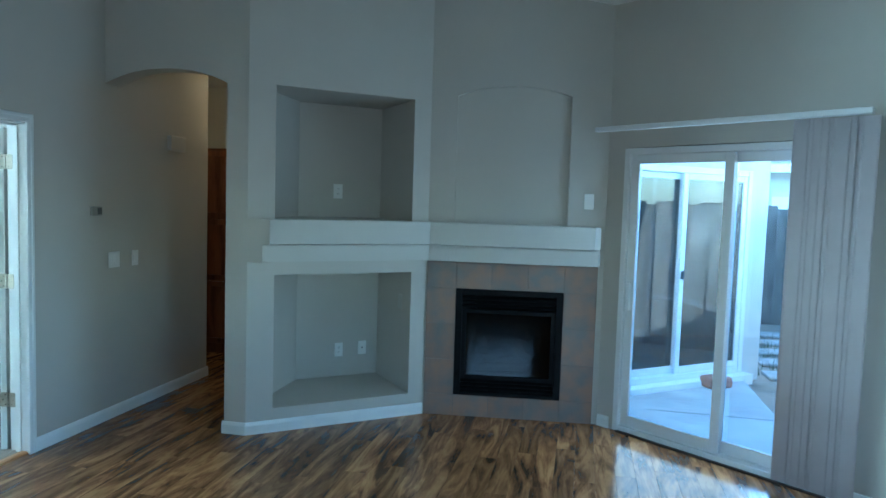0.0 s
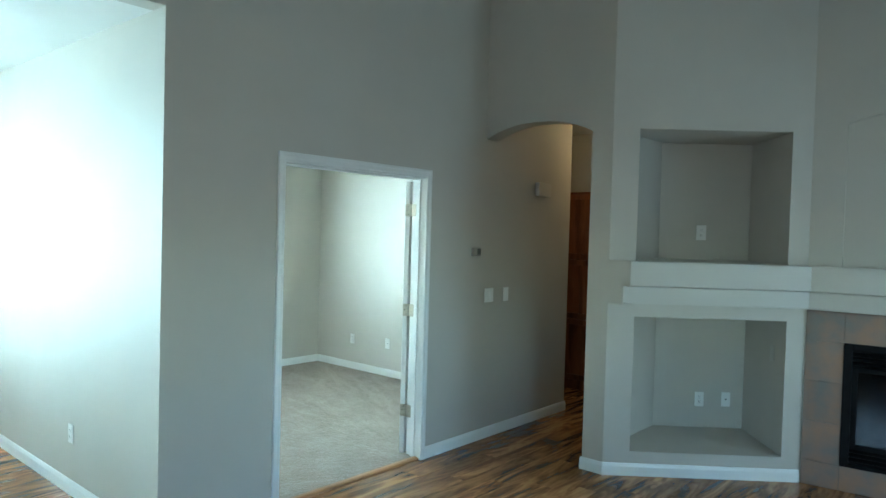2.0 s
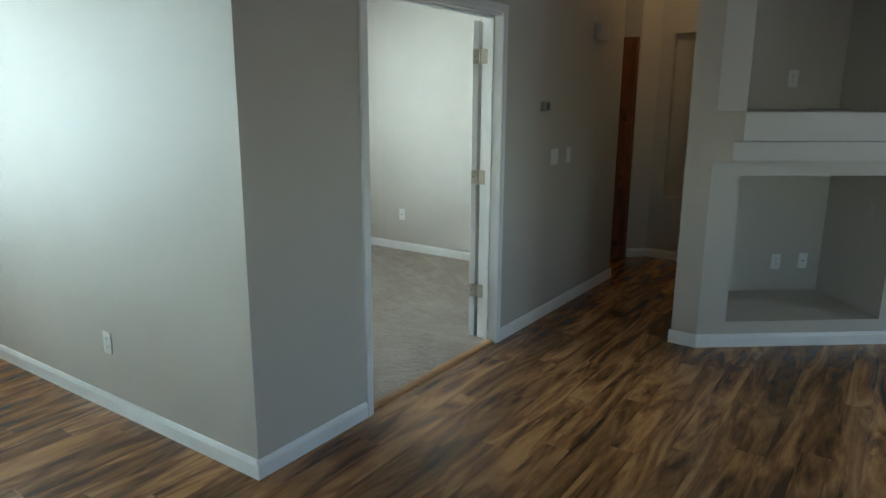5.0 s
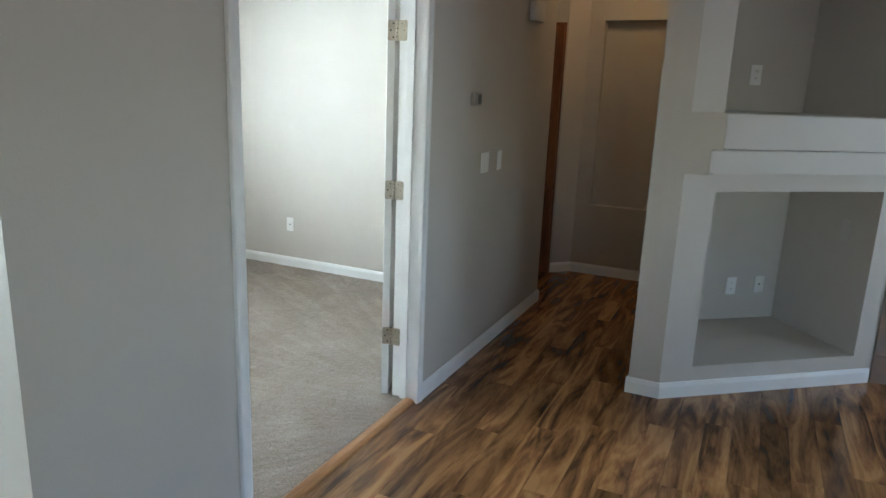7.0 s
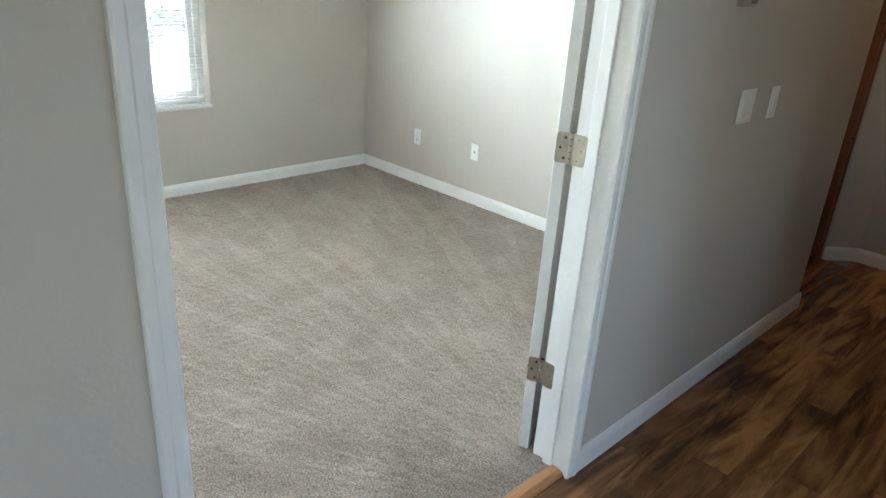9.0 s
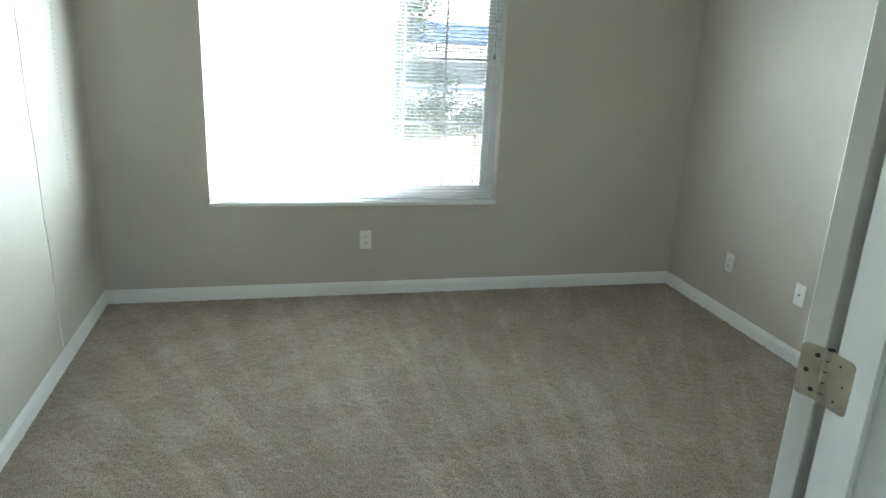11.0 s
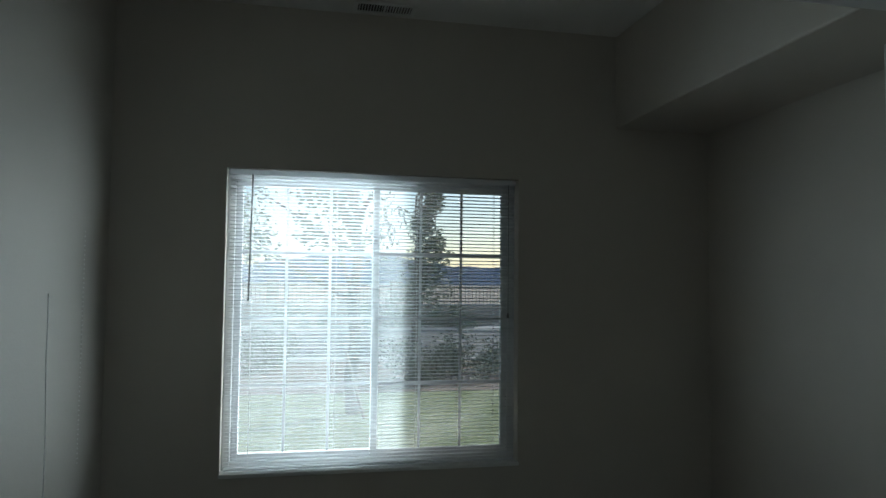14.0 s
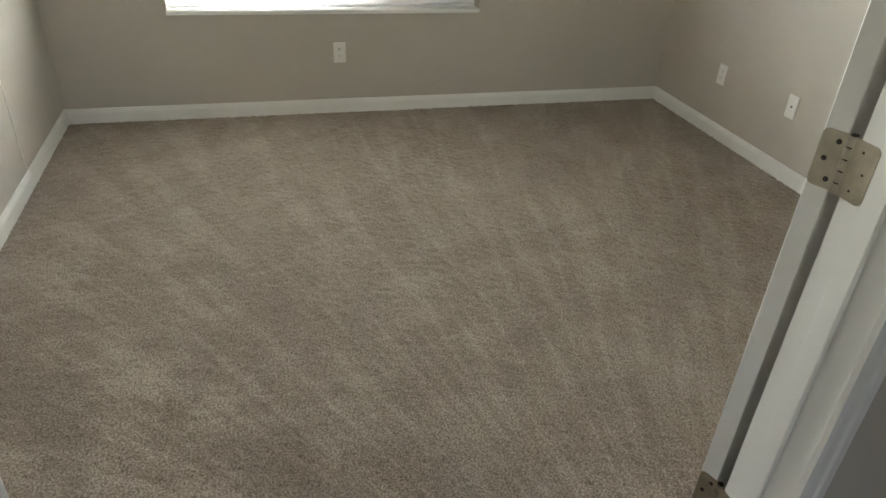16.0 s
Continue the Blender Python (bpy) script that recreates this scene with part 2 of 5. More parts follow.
CABINET = wood_material("cherry_cabinet_wood", (0.085, 0.030, 0.014), (0.15, 0.056, 0.025), (0.21, 0.083, 0.037), 0.35, "Z", figure=0.5)
BLACK = material("black_firebox_metal", (0.006, 0.006, 0.007), 0.65, var=0.3, scale=20, spec=0.12)
FIREBRICK = material("sooty_firebox_lining", (0.022, 0.02, 0.018), 0.9, var=0.4, scale=14, bump=0.5, bump_scale=50)
LOG = material("ceramic_log", (0.34, 0.27, 0.21), 0.9, var=0.6, scale=22, bump=0.8, bump_scale=40)
SLATE = material("brown_slate_tile", (0.29, 0.175, 0.115), 0.45, color2=(0.185, 0.16, 0.145), scale=6.5, bump=0.4, bump_scale=30, per_object=0.10)
GROUT = material("brown_grey_grout", (0.215, 0.175, 0.145), 0.9, var=0.1, scale=40)
BRASS = material("satin_nickel_hinge", (0.46, 0.42, 0.34), 0.35, metal=0.9, var=0.15, scale=30)
SCREWDARK = material("dark_screw_hole", (0.02, 0.018, 0.015), 0.6)
PLATE = material("white_plastic_plate", (0.82, 0.81, 0.78), 0.3)
SLOT = material("dark_socket_slot", (0.03, 0.03, 0.03), 0.6)
BEIGEPLASTIC = material("beige_plastic", (0.34, 0.32, 0.28), 0.4)
BARGROUT = material("taupe_grout", (0.15, 0.12, 0.095), 0.9, var=0.1, scale=40)
GREYPLASTIC = material("grey_display_plastic", (0.10, 0.10, 0.09), 0.3)
CARPET = carpet_material()
SLAT = translucent(material("white_blind_slat", (0.84, 0.85, 0.86), 0.4), 0.42)
CORD = translucent(material("white_blind_cord", (0.88, 0.88, 0.86), 0.6), 0.5)
VANE = material("mauve_grey_fabric_vane", (0.53, 0.485, 0.50), 0.75, var=0.08, scale=3, bump=0.25, bump_scale=180)
GLASS = glass_material("dusty_window_glass", dust=0.075)
PATIOGLASS = glass_material("patio_door_glass", (0.90, 0.96, 1.0), dust=0.025)
DOORGLASS = glass_material("firebox_glass", (0.15, 0.15, 0.16), 0.03)
WINGGLASS = glass_material("reflective_patio_glass", (0.11, 0.15, 0.19), 0.09)
COUNTER = material("taupe_counter_tile", (0.30, 0.235, 0.18), 0.3, var=0.12, scale=9, bump=0.1, bump_scale=30)
BRONZE = material("dark_bronze_metal", (0.05, 0.035, 0.028), 0.35, metal=0.8)
FROST = see_through(material("clear_seeded_glass_bowl", (0.85, 0.86, 0.85), 0.2), 0.88)
NICKEL = material("brushed_nickel", (0.50, 0.48, 0.45), 0.3, metal=0.9, var=0.08, scale=20)
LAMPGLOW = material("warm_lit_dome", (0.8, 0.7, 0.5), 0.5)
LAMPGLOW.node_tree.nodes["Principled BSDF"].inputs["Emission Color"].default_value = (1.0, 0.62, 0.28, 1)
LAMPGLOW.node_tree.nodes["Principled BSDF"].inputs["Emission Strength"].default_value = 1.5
CONCRETE = material("patio_concrete", (0.48, 0.47, 0.45), 0.85, var=0.18, scale=2.2, bump=0.4, bump_scale=60)
DIRT = material("dry_dirt", (0.25, 0.20, 0.15), 0.95, var=0.35, scale=3.5, bump=0.9, bump_scale=30)
STEPSTONE = material("stepping_stone", (0.34, 0.325, 0.30), 0.85, var=0.2, scale=8, bump=0.5, bump_scale=40)
FENCEWOOD = wood_material("weathered_fence_wood", (0.085, 0.07, 0.06), (0.155, 0.13, 0.11), (0.23, 0.195, 0.165), 0.9, "Z", figure=0.4)
STUCCO = material("pale_stucco", (0.62, 0.60, 0.56), 0.9, var=0.08, scale=3, bump=0.7, bump_scale=70)
ROOFTILE = material("roof_tile", (0.30, 0.24, 0.20), 0.9, var=0.25, scale=9, bump=0.4)
LAWN = material("lawn_grass", (0.15, 0.18, 0.045), 0.9, color2=(0.085, 0.115, 0.03), scale=7, bump=0.9, bump_scale=120)
ASPHALT = material("asphalt", (0.06, 0.06, 0.062), 0.85, var=0.2, scale=6, bump=0.4, bump_scale=150)
KERB = material("kerb_concrete", (0.42, 0.41, 0.39), 0.85, var=0.12, scale=4)
MULCH = material("bark_mulch", (0.12, 0.075, 0.05), 0.95, var=0.5, scale=12, bump=1.0, bump_scale=40)
BARK = material("tree_bark", (0.11, 0.085, 0.065), 0.95, var=0.4, scale=14, bump=1.0, bump_scale=30)
LEAF = material("tree_leaf", (0.060, 0.095, 0.030), 0.6, var=0.4, scale=3)
SHRUB = material("shrub_leaf", (0.055, 0.085, 0.035), 0.65, var=0.45, scale=4)
HILL = material("hazy_blue_mountain", (0.09, 0.13, 0.22), 1.0, var=0.2, scale=0.004)
FARWALL = material("tan_block_wall", (0.36, 0.30, 0.25), 0.9, var=0.1, scale=2)
IRON = material("dark_iron_fence", (0.03, 0.03, 0.035), 0.5)
BRICK = material("red_clay_brick", (0.30, 0.13, 0.09), 0.85, var=0.3, scale=15, bump=0.5)


# ---- mesh helpers ----
def space(p, d):
    """Wall space: x along the wall, y into the wall (negative y is in the room), z up."""
    d = Vector((d[0], d[1])).normalized()
    return Matrix(((d.x, -d.y, 0, p[0]), (d.y, d.x, 0, p[1]), (0, 0, 1, 0), (0, 0, 0, 1)))


def mesh_of(name, bm, mat, smooth=False):
    me = bpy.data.meshes.new(name)
    bmesh.ops.recalc_face_normals(bm, faces=bm.faces)
    bm.to_mesh(me)
    bm.free()
    me.materials.append(mat)
    if smooth:
        for p in me.polygons:
            p.use_smooth = True
    return me


def part(name, bm, mat, parent=None, label="", m=None, smooth=False):
    ob = new(name, mesh_of(name, bm, mat, smooth))
    if parent is not None:
        ob.parent = parent
    if m is not None:
        ob.matrix_local = m
    if label:
        ob["label"] = label
    return ob


def thing(name, label, category, m=None, group="", kind=""):
    ob = new(name)
    if m is not None:
        ob.matrix_world = m
    return tagged(ob, label, category, group, kind)


def box(bm, x0, y0, z0, x1, y1, z1, bevel=0.0, seg=1):
    vs = [bm.verts.new(v) for v in ((x0, y0, z0), (x1, y0, z0), (x1, y1, z0), (x0, y1, z0), (x0, y0, z1), (x1, y0, z1), (x1, y1, z1), (x0, y1, z1))]
    fs = [bm.faces.new([vs[i] for i in q]) for q in ((0, 3, 2, 1), (4, 5, 6, 7), (0, 1, 5, 4), (1, 2, 6, 5), (2, 3, 7, 6), (3, 0, 4, 7))]
    if bevel:
        es = {e for f in fs for e in f.edges}
        bmesh.ops.bevel(bm, geom=list(es), offset=bevel, segments=seg, affect="EDGES", profile=0.5)
    return bm


def boxm(x0, y0, z0, x1, y1, z1, bevel=0.0, seg=1):
    return box(bmesh.new(), x0, y0, z0, x1, y1, z1, bevel, seg)


def prism(bm, pts, z0, z1):
    """A plan polygon raised from z0 to z1."""
    lo = [bm.verts.new((x, y, z0)) for x, y in pts]
    hi = [bm.verts.new((x, y, z1)) for x, y in pts]
    bm.faces.new(lo[::-1])
    bm.faces.new(hi)
    for i in range(len(pts)):
        j = (i + 1) % len(pts)
        bm.faces.new((lo[i], lo[j], hi[j], hi[i]))
    return bm


def sweep(bm, profile, a, b):
    """A straight length of moulding from a to b along x; profile in (y, z)."""
    v0 = [bm.verts.new((a, y, z)) for y, z in profile]
    v1 = [bm.verts.new((b, y, z)) for y, z in profile]
    n = len(profile)
    for i in range(n):
        j = (i + 1) % n
        bm.faces.new((v0[i], v0[j], v1[j], v1[i]))
    bm.faces.new(v0[::-1])
    bm.faces.new(v1)
    return bm


def rod(bm, a, b, r0, r1=None, seg=8):
    a, b = Vector(a), Vector(b)
    r1 = r0 if r1 is None else r1
    q = (b - a).to_track_quat("Z", "Y").to_matrix().to_4x4()
    bmesh.ops.create_cone(bm, cap_ends=True, segments=seg, radius1=r0, radius2=r1, depth=(b - a).length, matrix=Matrix.Translation((a + b) / 2) @ q)
    return bm


def lathe(bm, profile, seg=32):
    """A turned shape from (radius, z)."""
    rings = []
    for r, z in profile:
        rings.append([bm.verts.new((r * math.cos(2 * math.pi * i / seg), r * math.sin(2 * math.pi * i / seg), z)) for i in range(seg)])
    for a, b in zip(rings, rings[1:]):
        for i in range(seg):
            j = (i + 1) % seg
            bm.faces.new((a[i], a[j], b[j], b[i]))
    return bm


def wall_mesh(length, z0, z1, thick, holes=(), start=0.0):
    """A wall slab with rectangular holes (s0, s1, z0, z1) going through it."""
    ss = sorted({start, length, *[v for h in holes for v in h[:2]]})
    zs = sorted({z0, z1, *[v for h in holes for v in h[2:]]})
    bm = bmesh.new()

    def solid(i, j):
        if not (0 <= i < len(ss) - 1 and 0 <= j < len(zs) - 1):
            return False
        cs, cz = (ss[i] + ss[i + 1]) / 2, (zs[j] + zs[j + 1]) / 2
        return not any(h[0] < cs < h[1] and h[2] < cz < h[3] for h in holes)

    cache = {}

    def v(i, j, k):
        if (i, j, k) not in cache:
            cache[i, j, k] = bm.verts.new((ss[i], k * thick, zs[j]))
        return cache[i, j, k]

    for i in range(len(ss) - 1):
        for j in range(len(zs) - 1):
            if not solid(i, j):
                continue
            for k in (0, 1):
                bm.faces.new((v(i, j, k), v(i + 1, j, k), v(i + 1, j + 1, k), v(i, j + 1, k)))
            if not solid(i - 1, j):
                bm.faces.new((v(i, j, 0), v(i, j + 1, 0), v(i, j + 1, 1), v(i, j, 1)))
            if not solid(i + 1, j):
                bm.faces.new((v(i + 1, j, 0), v(i + 1, j + 1, 0), v(i + 1, j + 1, 1), v(i + 1, j, 1)))
            if not solid(i, j - 1):
                bm.faces.new((v(i, j, 0), v(i + 1, j, 0), v(i + 1, j, 1), v(i, j, 1)))
            if not solid(i, j + 1):
                bm.faces.new((v(i, j + 1, 0), v(i + 1, j + 1, 0), v(i + 1, j + 1, 1), v(i, j + 1, 1)))
    return bm


def arch_strip(bm, s0, s1, zs, rise, y0, y1, top):
    """The solid over a shallow arch from s0 to s1, sprung at zs, up to top."""
    n = 24
    f, b, ft, bt = [], [], [], []
    for i in range(n + 1):
        u = i / n
        s = s0 + (s1 - s0) * u
        z = zs + rise * (1 - abs(2 * u - 1) ** 2.3)
        f.append(bm.verts.new((s, y0, z)))
        b.append(bm.verts.new((s, y1, z)))
        ft.append(bm.verts.new((s, y0, top)))
        bt.append(bm.verts.new((s, y1, top)))
    for i in range(n):
        bm.faces.new((f[i], f[i + 1], ft[i + 1], ft[i]))
        bm.faces.new((b[i + 1], b[i], bt[i], bt[i + 1]))
        bm.faces.new((f[i + 1], f[i], b[i], b[i + 1]))
        bm.faces.new((ft[i], ft[i + 1], bt[i + 1], bt[i]))
    bm.faces.new((f[0], ft[0], bt[0], b[0]))
    bm.faces.new((f[-1], b[-1], bt[-1], ft[-1]))
    return bm


# ---- plan ----
LEFT = space((0, 0), (0, 1))
ARCH = space((0, 2.65), (1, 0))
NP, FP, SP = Vector((1.09, 2.65)), Vector((2.145, 3.495)), Vector((3.58, 3.54))
ND, FD, SD = (FP - NP).normalized(), Vector((0.9952, 0.0976)).normalized(), Vector((0.7971, -0.6039)).normalized()
NICHE, FIRE, SLIDE = space(NP, ND), space(FP, FD), space(SP, SD)
NLEN, FLEN = (FP - NP).length, 1.36
EAST_X, SOUTH_Y = 5.65, -4.2
SLIDE_END = (EAST_X - SP.x) / SD.x
BED_W, BED_S, BED_N, BED_E = -3.36, 0.11, 3.73, -0.13
BED_TOP, SOFFIT_Z, SOFFIT_Y = 3.26, 2.667, 3.075
DIN_W, DIN_TOP = -3.596, 2.735
DOOR_L, DOOR_R, DOOR_T = 0.711, 1.975, 2.05
# living-room ceiling: rises away from the sliding-door wall
CEIL_N = Vector((-0.6039, -0.7971))


def ceil_z(x, y):
    return 3.11 + 0.26 * ((Vector((x, y)) - SP).dot(CEIL_N))


TALL = 5.2
cut_no = Vector((-0.26 * CEIL_N.x, -0.26 * CEIL_N.y, 1)).normalized()
cut_co = Vector((SP.x, SP.y, 3.11 + 0.03))


def setting(name, bm, mat, m=None, label="", category="", trim=False):
    if m is not None:
        bm.transform(m)
    if trim:
        bmesh.ops.bisect_plane(bm, geom=bm.verts[:] + bm.edges[:] + bm.faces[:], plane_co=cut_co, plane_no=cut_no, clear_outer=True)
        bmesh.ops.holes_fill(bm, edges=[e for e in bm.edges if e.is_boundary])
    ob = new(name, mesh_of(name, bm, mat))
    return tagged(ob, label, category, kind="structure")


W_L = "greige painted drywall with a light orange-peel texture"
# wall between living room and bedroom, with the door opening
setting("wall_door", wall_mesh(3.97, 0, TALL, 0.13, [(DOOR_L, DOOR_R, -0.001, DOOR_T)], start=0.0), WALL, LEFT, W_L + " round a doorway", "wall", True)
# arch wall
bm = wall_mesh(1.09, 0, 2.395, 0.15, start=0.93)
arch_strip(bm, 0.0, 0.93, 2.395, 0.1, 0, 0.15, TALL)
box(bm, 0.93, 0, 2.395, 1.09, 0.15, TALL)
setting("wall_arch", bm, WALL, ARCH, W_L + " over a shallow arched hall opening", "wall", True)
# niche wall with two recesses
UN, LN = (0.178, 1.215, 1.49, 2.405), (0.185, 1.222, 0.163, 1.11)
setting("wall_niche", wall_mesh(NLEN, 0, TALL, 0.10, [UN, LN]), WALL, NICHE, W_L + " with two deep display niches", "wall", True)
# small return beside the mantel
bm = prism(bmesh.new(), [(1.088, 2.6495), (1.201, 2.6495), (1.232, 2.7645), (1.10, 2.659)], 1.195, 1.319)
prism(bm, [(1.088, 2.6495), (1.252, 2.6495), (1.288, 2.8095), (1.10, 2.659)], 1.319, 1.492)
setting("wall_return", bm, WALL, None, "greige drywall return that the mantel dies into", "wall")


def niche_box(name, z0, z1):
    plan = [(1.232, 2.764), (1.074, 3.10), (1.070, 3.52), (1.617, 3.952), (2.046, 3.418)]
    bm = bmesh.new()
    lo = [bm.verts.new((x, y, z0)) for x, y in plan]
    hi = [bm.verts.new((x, y, z1)) for x, y in plan]
    for i in range(4):
        bm.faces.new((lo[i], lo[i + 1], hi[i + 1], hi[i]))
    bm.faces.new(lo)
    bm.faces.new(hi)
    me = bm
    ob = setting(name, me, WALL, None, "greige drywall lining of a display niche", "niche")
    so = ob.modifiers.new("thickness", "SOLIDIFY")
    so.thickness, so.offset = 0.02, 1.0
    return ob


niche_box("niche_upper", UN[2] + 0.004, UN[3] - 0.004)
niche_box("niche_lower", LN[2] + 0.004, LN[3] - 0.004)

# fireplace wall: firebox hole and the shallow arched panel
FB = (0.232, 1.043, 0.168, 0.99)
PANEL = (0.20, 1.047, 1.46, 2.445)
bm = wall_mesh(FLEN, 0, PANEL[3], 0.12, [FB, PANEL])
box(bm, 0, 0, PANEL[3], PANEL[0], 0.12, TALL)
box(bm, PANEL[1], 0, PANEL[3], FLEN, 0.12, TALL)
arch_strip(bm, PANEL[0], PANEL[1], PANEL[3], 0.075, 0, 0.12, TALL)
setting("wall_fireplace", bm, WALL, FIRE, W_L + " with an arched recessed panel over the mantel", "wall", True)
setting("panel_recess", boxm(PANEL[0] - 0.03, 0.035, PANEL[2] - 0.03, PANEL[1] + 0.03, 0.119, 2.56), WALL, FIRE, "greige drywall back of the shallow arched panel", "wall panel")
# sliding-door wall
SL = (0.0, 1.52, -0.001, 2.075)
setting("wall_slider", wall_mesh(SLIDE_END, 0, TALL, 0.14, [SL], start=-0.14), WALL, SLIDE, W_L + " round a sliding patio door", "wall", True)
e_y = SP.y + SD.y * SLIDE_END
# unseen gap added in the east wall to let sky light in
E_FILL_GAP = (e_y + 0.7, e_y + 1.8, 0.9, 2.0)
setting("wall_east", wall_mesh(e_y - SOUTH_Y, 0, TALL, 0.12, [E_FILL_GAP]), WALL, space((EAST_X, e_y), (0, -1)), W_L, "wall", True)
# unseen gap added in the south wall for the fill lamp
S_FILL_GAP = (1.7, 2.9, 1.15, 2.05)
setting("wall_south", wall_mesh(EAST_X - DIN_W, 0, TALL, 0.12, [S_FILL_GAP]), WALL, space((EAST_X, SOUTH_Y), (-1, 0)), W_L, "wall", True)
# dining room
DW = (-2.60, -0.856, 0.60, 2.395)
setting("wall_dining_west", wall_mesh(0 - SOUTH_Y, 0, 2.75, 0.15, [(DW[0] - SOUTH_Y, DW[1] - SOUTH_Y, DW[2], DW[3])]), WALL, space((DIN_W, SOUTH_Y), (0, 1)), W_L + " round a tall window", "wall")
setting("wall_dining_north", boxm(DIN_W - 0.15, 0.0, 0, -0.13, 0.106, 2.75), WALL, None, W_L, "wall")
setting("wall_dining_header", boxm(-0.126, SOUTH_Y, DIN_TOP + 0.004, 0, -0.001, TALL), WALL, None, "greige drywall header above the dining-room opening", "wall", True)
setting("ceiling_dining", boxm(DIN_W, SOUTH_Y, DIN_TOP, -0.128, -0.001, DIN_TOP + 0.1), CEIL, None, "flat white textured dining-room ceiling", "ceiling")
setting("ceiling_dining_edge", boxm(-0.128, SOUTH_Y, DIN_TOP, 0, -0.001, DIN_TOP + 0.0035), WALL, None, "painted underside of the dining-room header", "ceiling")
# living ceiling
pts = [(-0.2, SOUTH_Y - 0.2), (EAST_X + 0.2, SOUTH_Y - 0.2), (EAST_X + 0.2, e_y + 0.1), (3.5, 3.9), (2.1, 3.75), (0.9, 2.9), (-0.2, 2.9)]
bm = bmesh.new()
lo = [bm.verts.new((x, y, ceil_z(x, y))) for x, y in pts]
hi = [bm.verts.new((x, y, ceil_z(x, y) + 0.12)) for x, y in pts]
bm.faces.new(lo[::-1])
bm.faces.new(hi)
for i in range(len(pts)):
    j = (i + 1) % len(pts)
    bm.faces.new((lo[i], lo[j], hi[j], hi[i]))
setting("ceiling_living", bm, CEIL, None, "sloped white textured living-room ceiling", "ceiling")
# hall
bm = prism(bmesh.new(), [(-1.3, 4.84), (-0.15, 4.84), (-0.01, 4.985), (0.12, 4.985), (0.12, 5.12), (-1.3, 5.12)], 0, 2.75)
setting("wall_hall_corner", bm, WALL, None, W_L + " at the chamfered hall corner", "wall")
bm = wall_mesh(1.25, 0, 2.75, 0.12, [(0.12, 0.84, 0.615, 2.15)], start=0.1215)
setting("wall_hall_end", bm, WALL, space((0, 4.985), (1, 0)), W_L + " with a tall recessed art niche", "wall")
setting("hall_niche_back", boxm(0.10, 5.065, 0.58, 0.86, 5.1, 2.2), WALL, None, "greige drywall back of the hall art niche", "wall panel")
setting("wall_hall_right", boxm(0.93, 2.801, 0, 1.05, 4.985, 2.75), WALL, None, W_L, "wall")
setting("wall_hall_alcove", boxm(-1.42, 3.853, 0, -1.3, 5.12, 2.75), WALL, None, W_L, "wall")
setting("ceiling_hall", boxm(-1.3, 2.801, 2.74, 1.05, 5.1, 2.85), CEIL, None, "flat white hall ceiling", "ceiling")
# bedroom
BW = (0.716, 2.436, 0.602, 2.312)
setting("wall_bedroom_west", wall_mesh(BED_N + 0.12, 0, 3.4, 0.15, [BW], start=BED_S), WALL, space((BED_W, 0), (0, 1)), W_L + " round a wide window", "wall")
setting("wall_bedroom_north", boxm(BED_W, BED_N, 0, BED_E - 0.001, BED_N + 0.12, 3.4), WALL, None, W_L, "wall")
setting("wall_alcove_south", boxm(-1.3, BED_N + 0.121, 0, -0.131, 3.97, 2.75), WALL, None, W_L, "wall")
setting("wall_bedroom_south", boxm(BED_W, 0.107, 0, BED_E - 0.001, BED_S, 3.4), WALL, None, W_L, "wall")
setting("ceiling_bedroom", boxm(BED_W, BED_S, BED_TOP, BED_E - 0.001, BED_N, BED_TOP + 0.1), CEIL, None, "flat white bedroom ceiling", "ceiling")
setting("soffit_bedroom", boxm(BED_W + 0.001, SOFFIT_Y, SOFFIT_Z, BED_E - 0.002, BED_N - 0.001, BED_TOP - 0.002, 0.01, 2), WALL, None, "greige boxed drywall soffit under the bedroom ceiling", "soffit")

# ---- subfloors and carpet ----
setting("floor", boxm(DIN_W - 0.14, SOUTH_Y - 0.1, -0.10, 3.35, 5.1, -0.012), GROUT, None, "dark underlay beneath the wood laminate planks", "floor")
bm = prism(bmesh.new(), [(3.351, SOUTH_Y - 0.1), (EAST_X + 0.1, SOUTH_Y - 0.1), (EAST_X + 0.1, e_y), (3.66, 3.62), (3.351, 3.66)], -0.10, -0.012)
setting("floor_east", bm, GROUT, None, "dark underlay beneath the planks by the patio door", "floor")

nx, ny = 300, 340
xs = np.linspace(BED_W, -0.064, nx)
ys = np.linspace(BED_S, BED_N, ny)
gx, gy = np.meshgrid(xs, ys, indexing="ij")
rng = np.random.default_rng(4)
gz = 0.012 + rng.uniform(-0.0035, 0.0035, gx.shape)
door_zone = gx > BED_E
gy = np.where(door_zone, np.clip(gy, DOOR_L + 0.016, DOOR_R - 0.016), gy)
gx = gx + np.where(door_zone, 0, rng.uniform(-0.003, 0.003, gx.shape))
verts = np.stack([gx, gy, gz], -1).reshape(-1, 3)
ii = np.arange((nx - 1) * (ny - 1))
a0 = (ii // (ny - 1)) * ny + ii % (ny - 1)
faces = np.stack([a0, a0 + ny, a0 + ny + 1, a0 + 1], -1)
me = bpy.data.meshes.new("carpet")
me.from_pydata(verts.tolist(), [], faces.tolist())
me.materials.append(CARPET)
for p in me.polygons:
    p.use_smooth = True
tagged(new("carpet", me), "beige cut-pile bedroom carpet with vacuum tracks", "carpet", kind="structure")

# ---- trim ----
BASE = [(0.0, 0.0), (-0.013, 0.0), (-0.013, 0.062), (-0.010, 0.072), (-0.006, 0.083), (0.0, 0.086)]


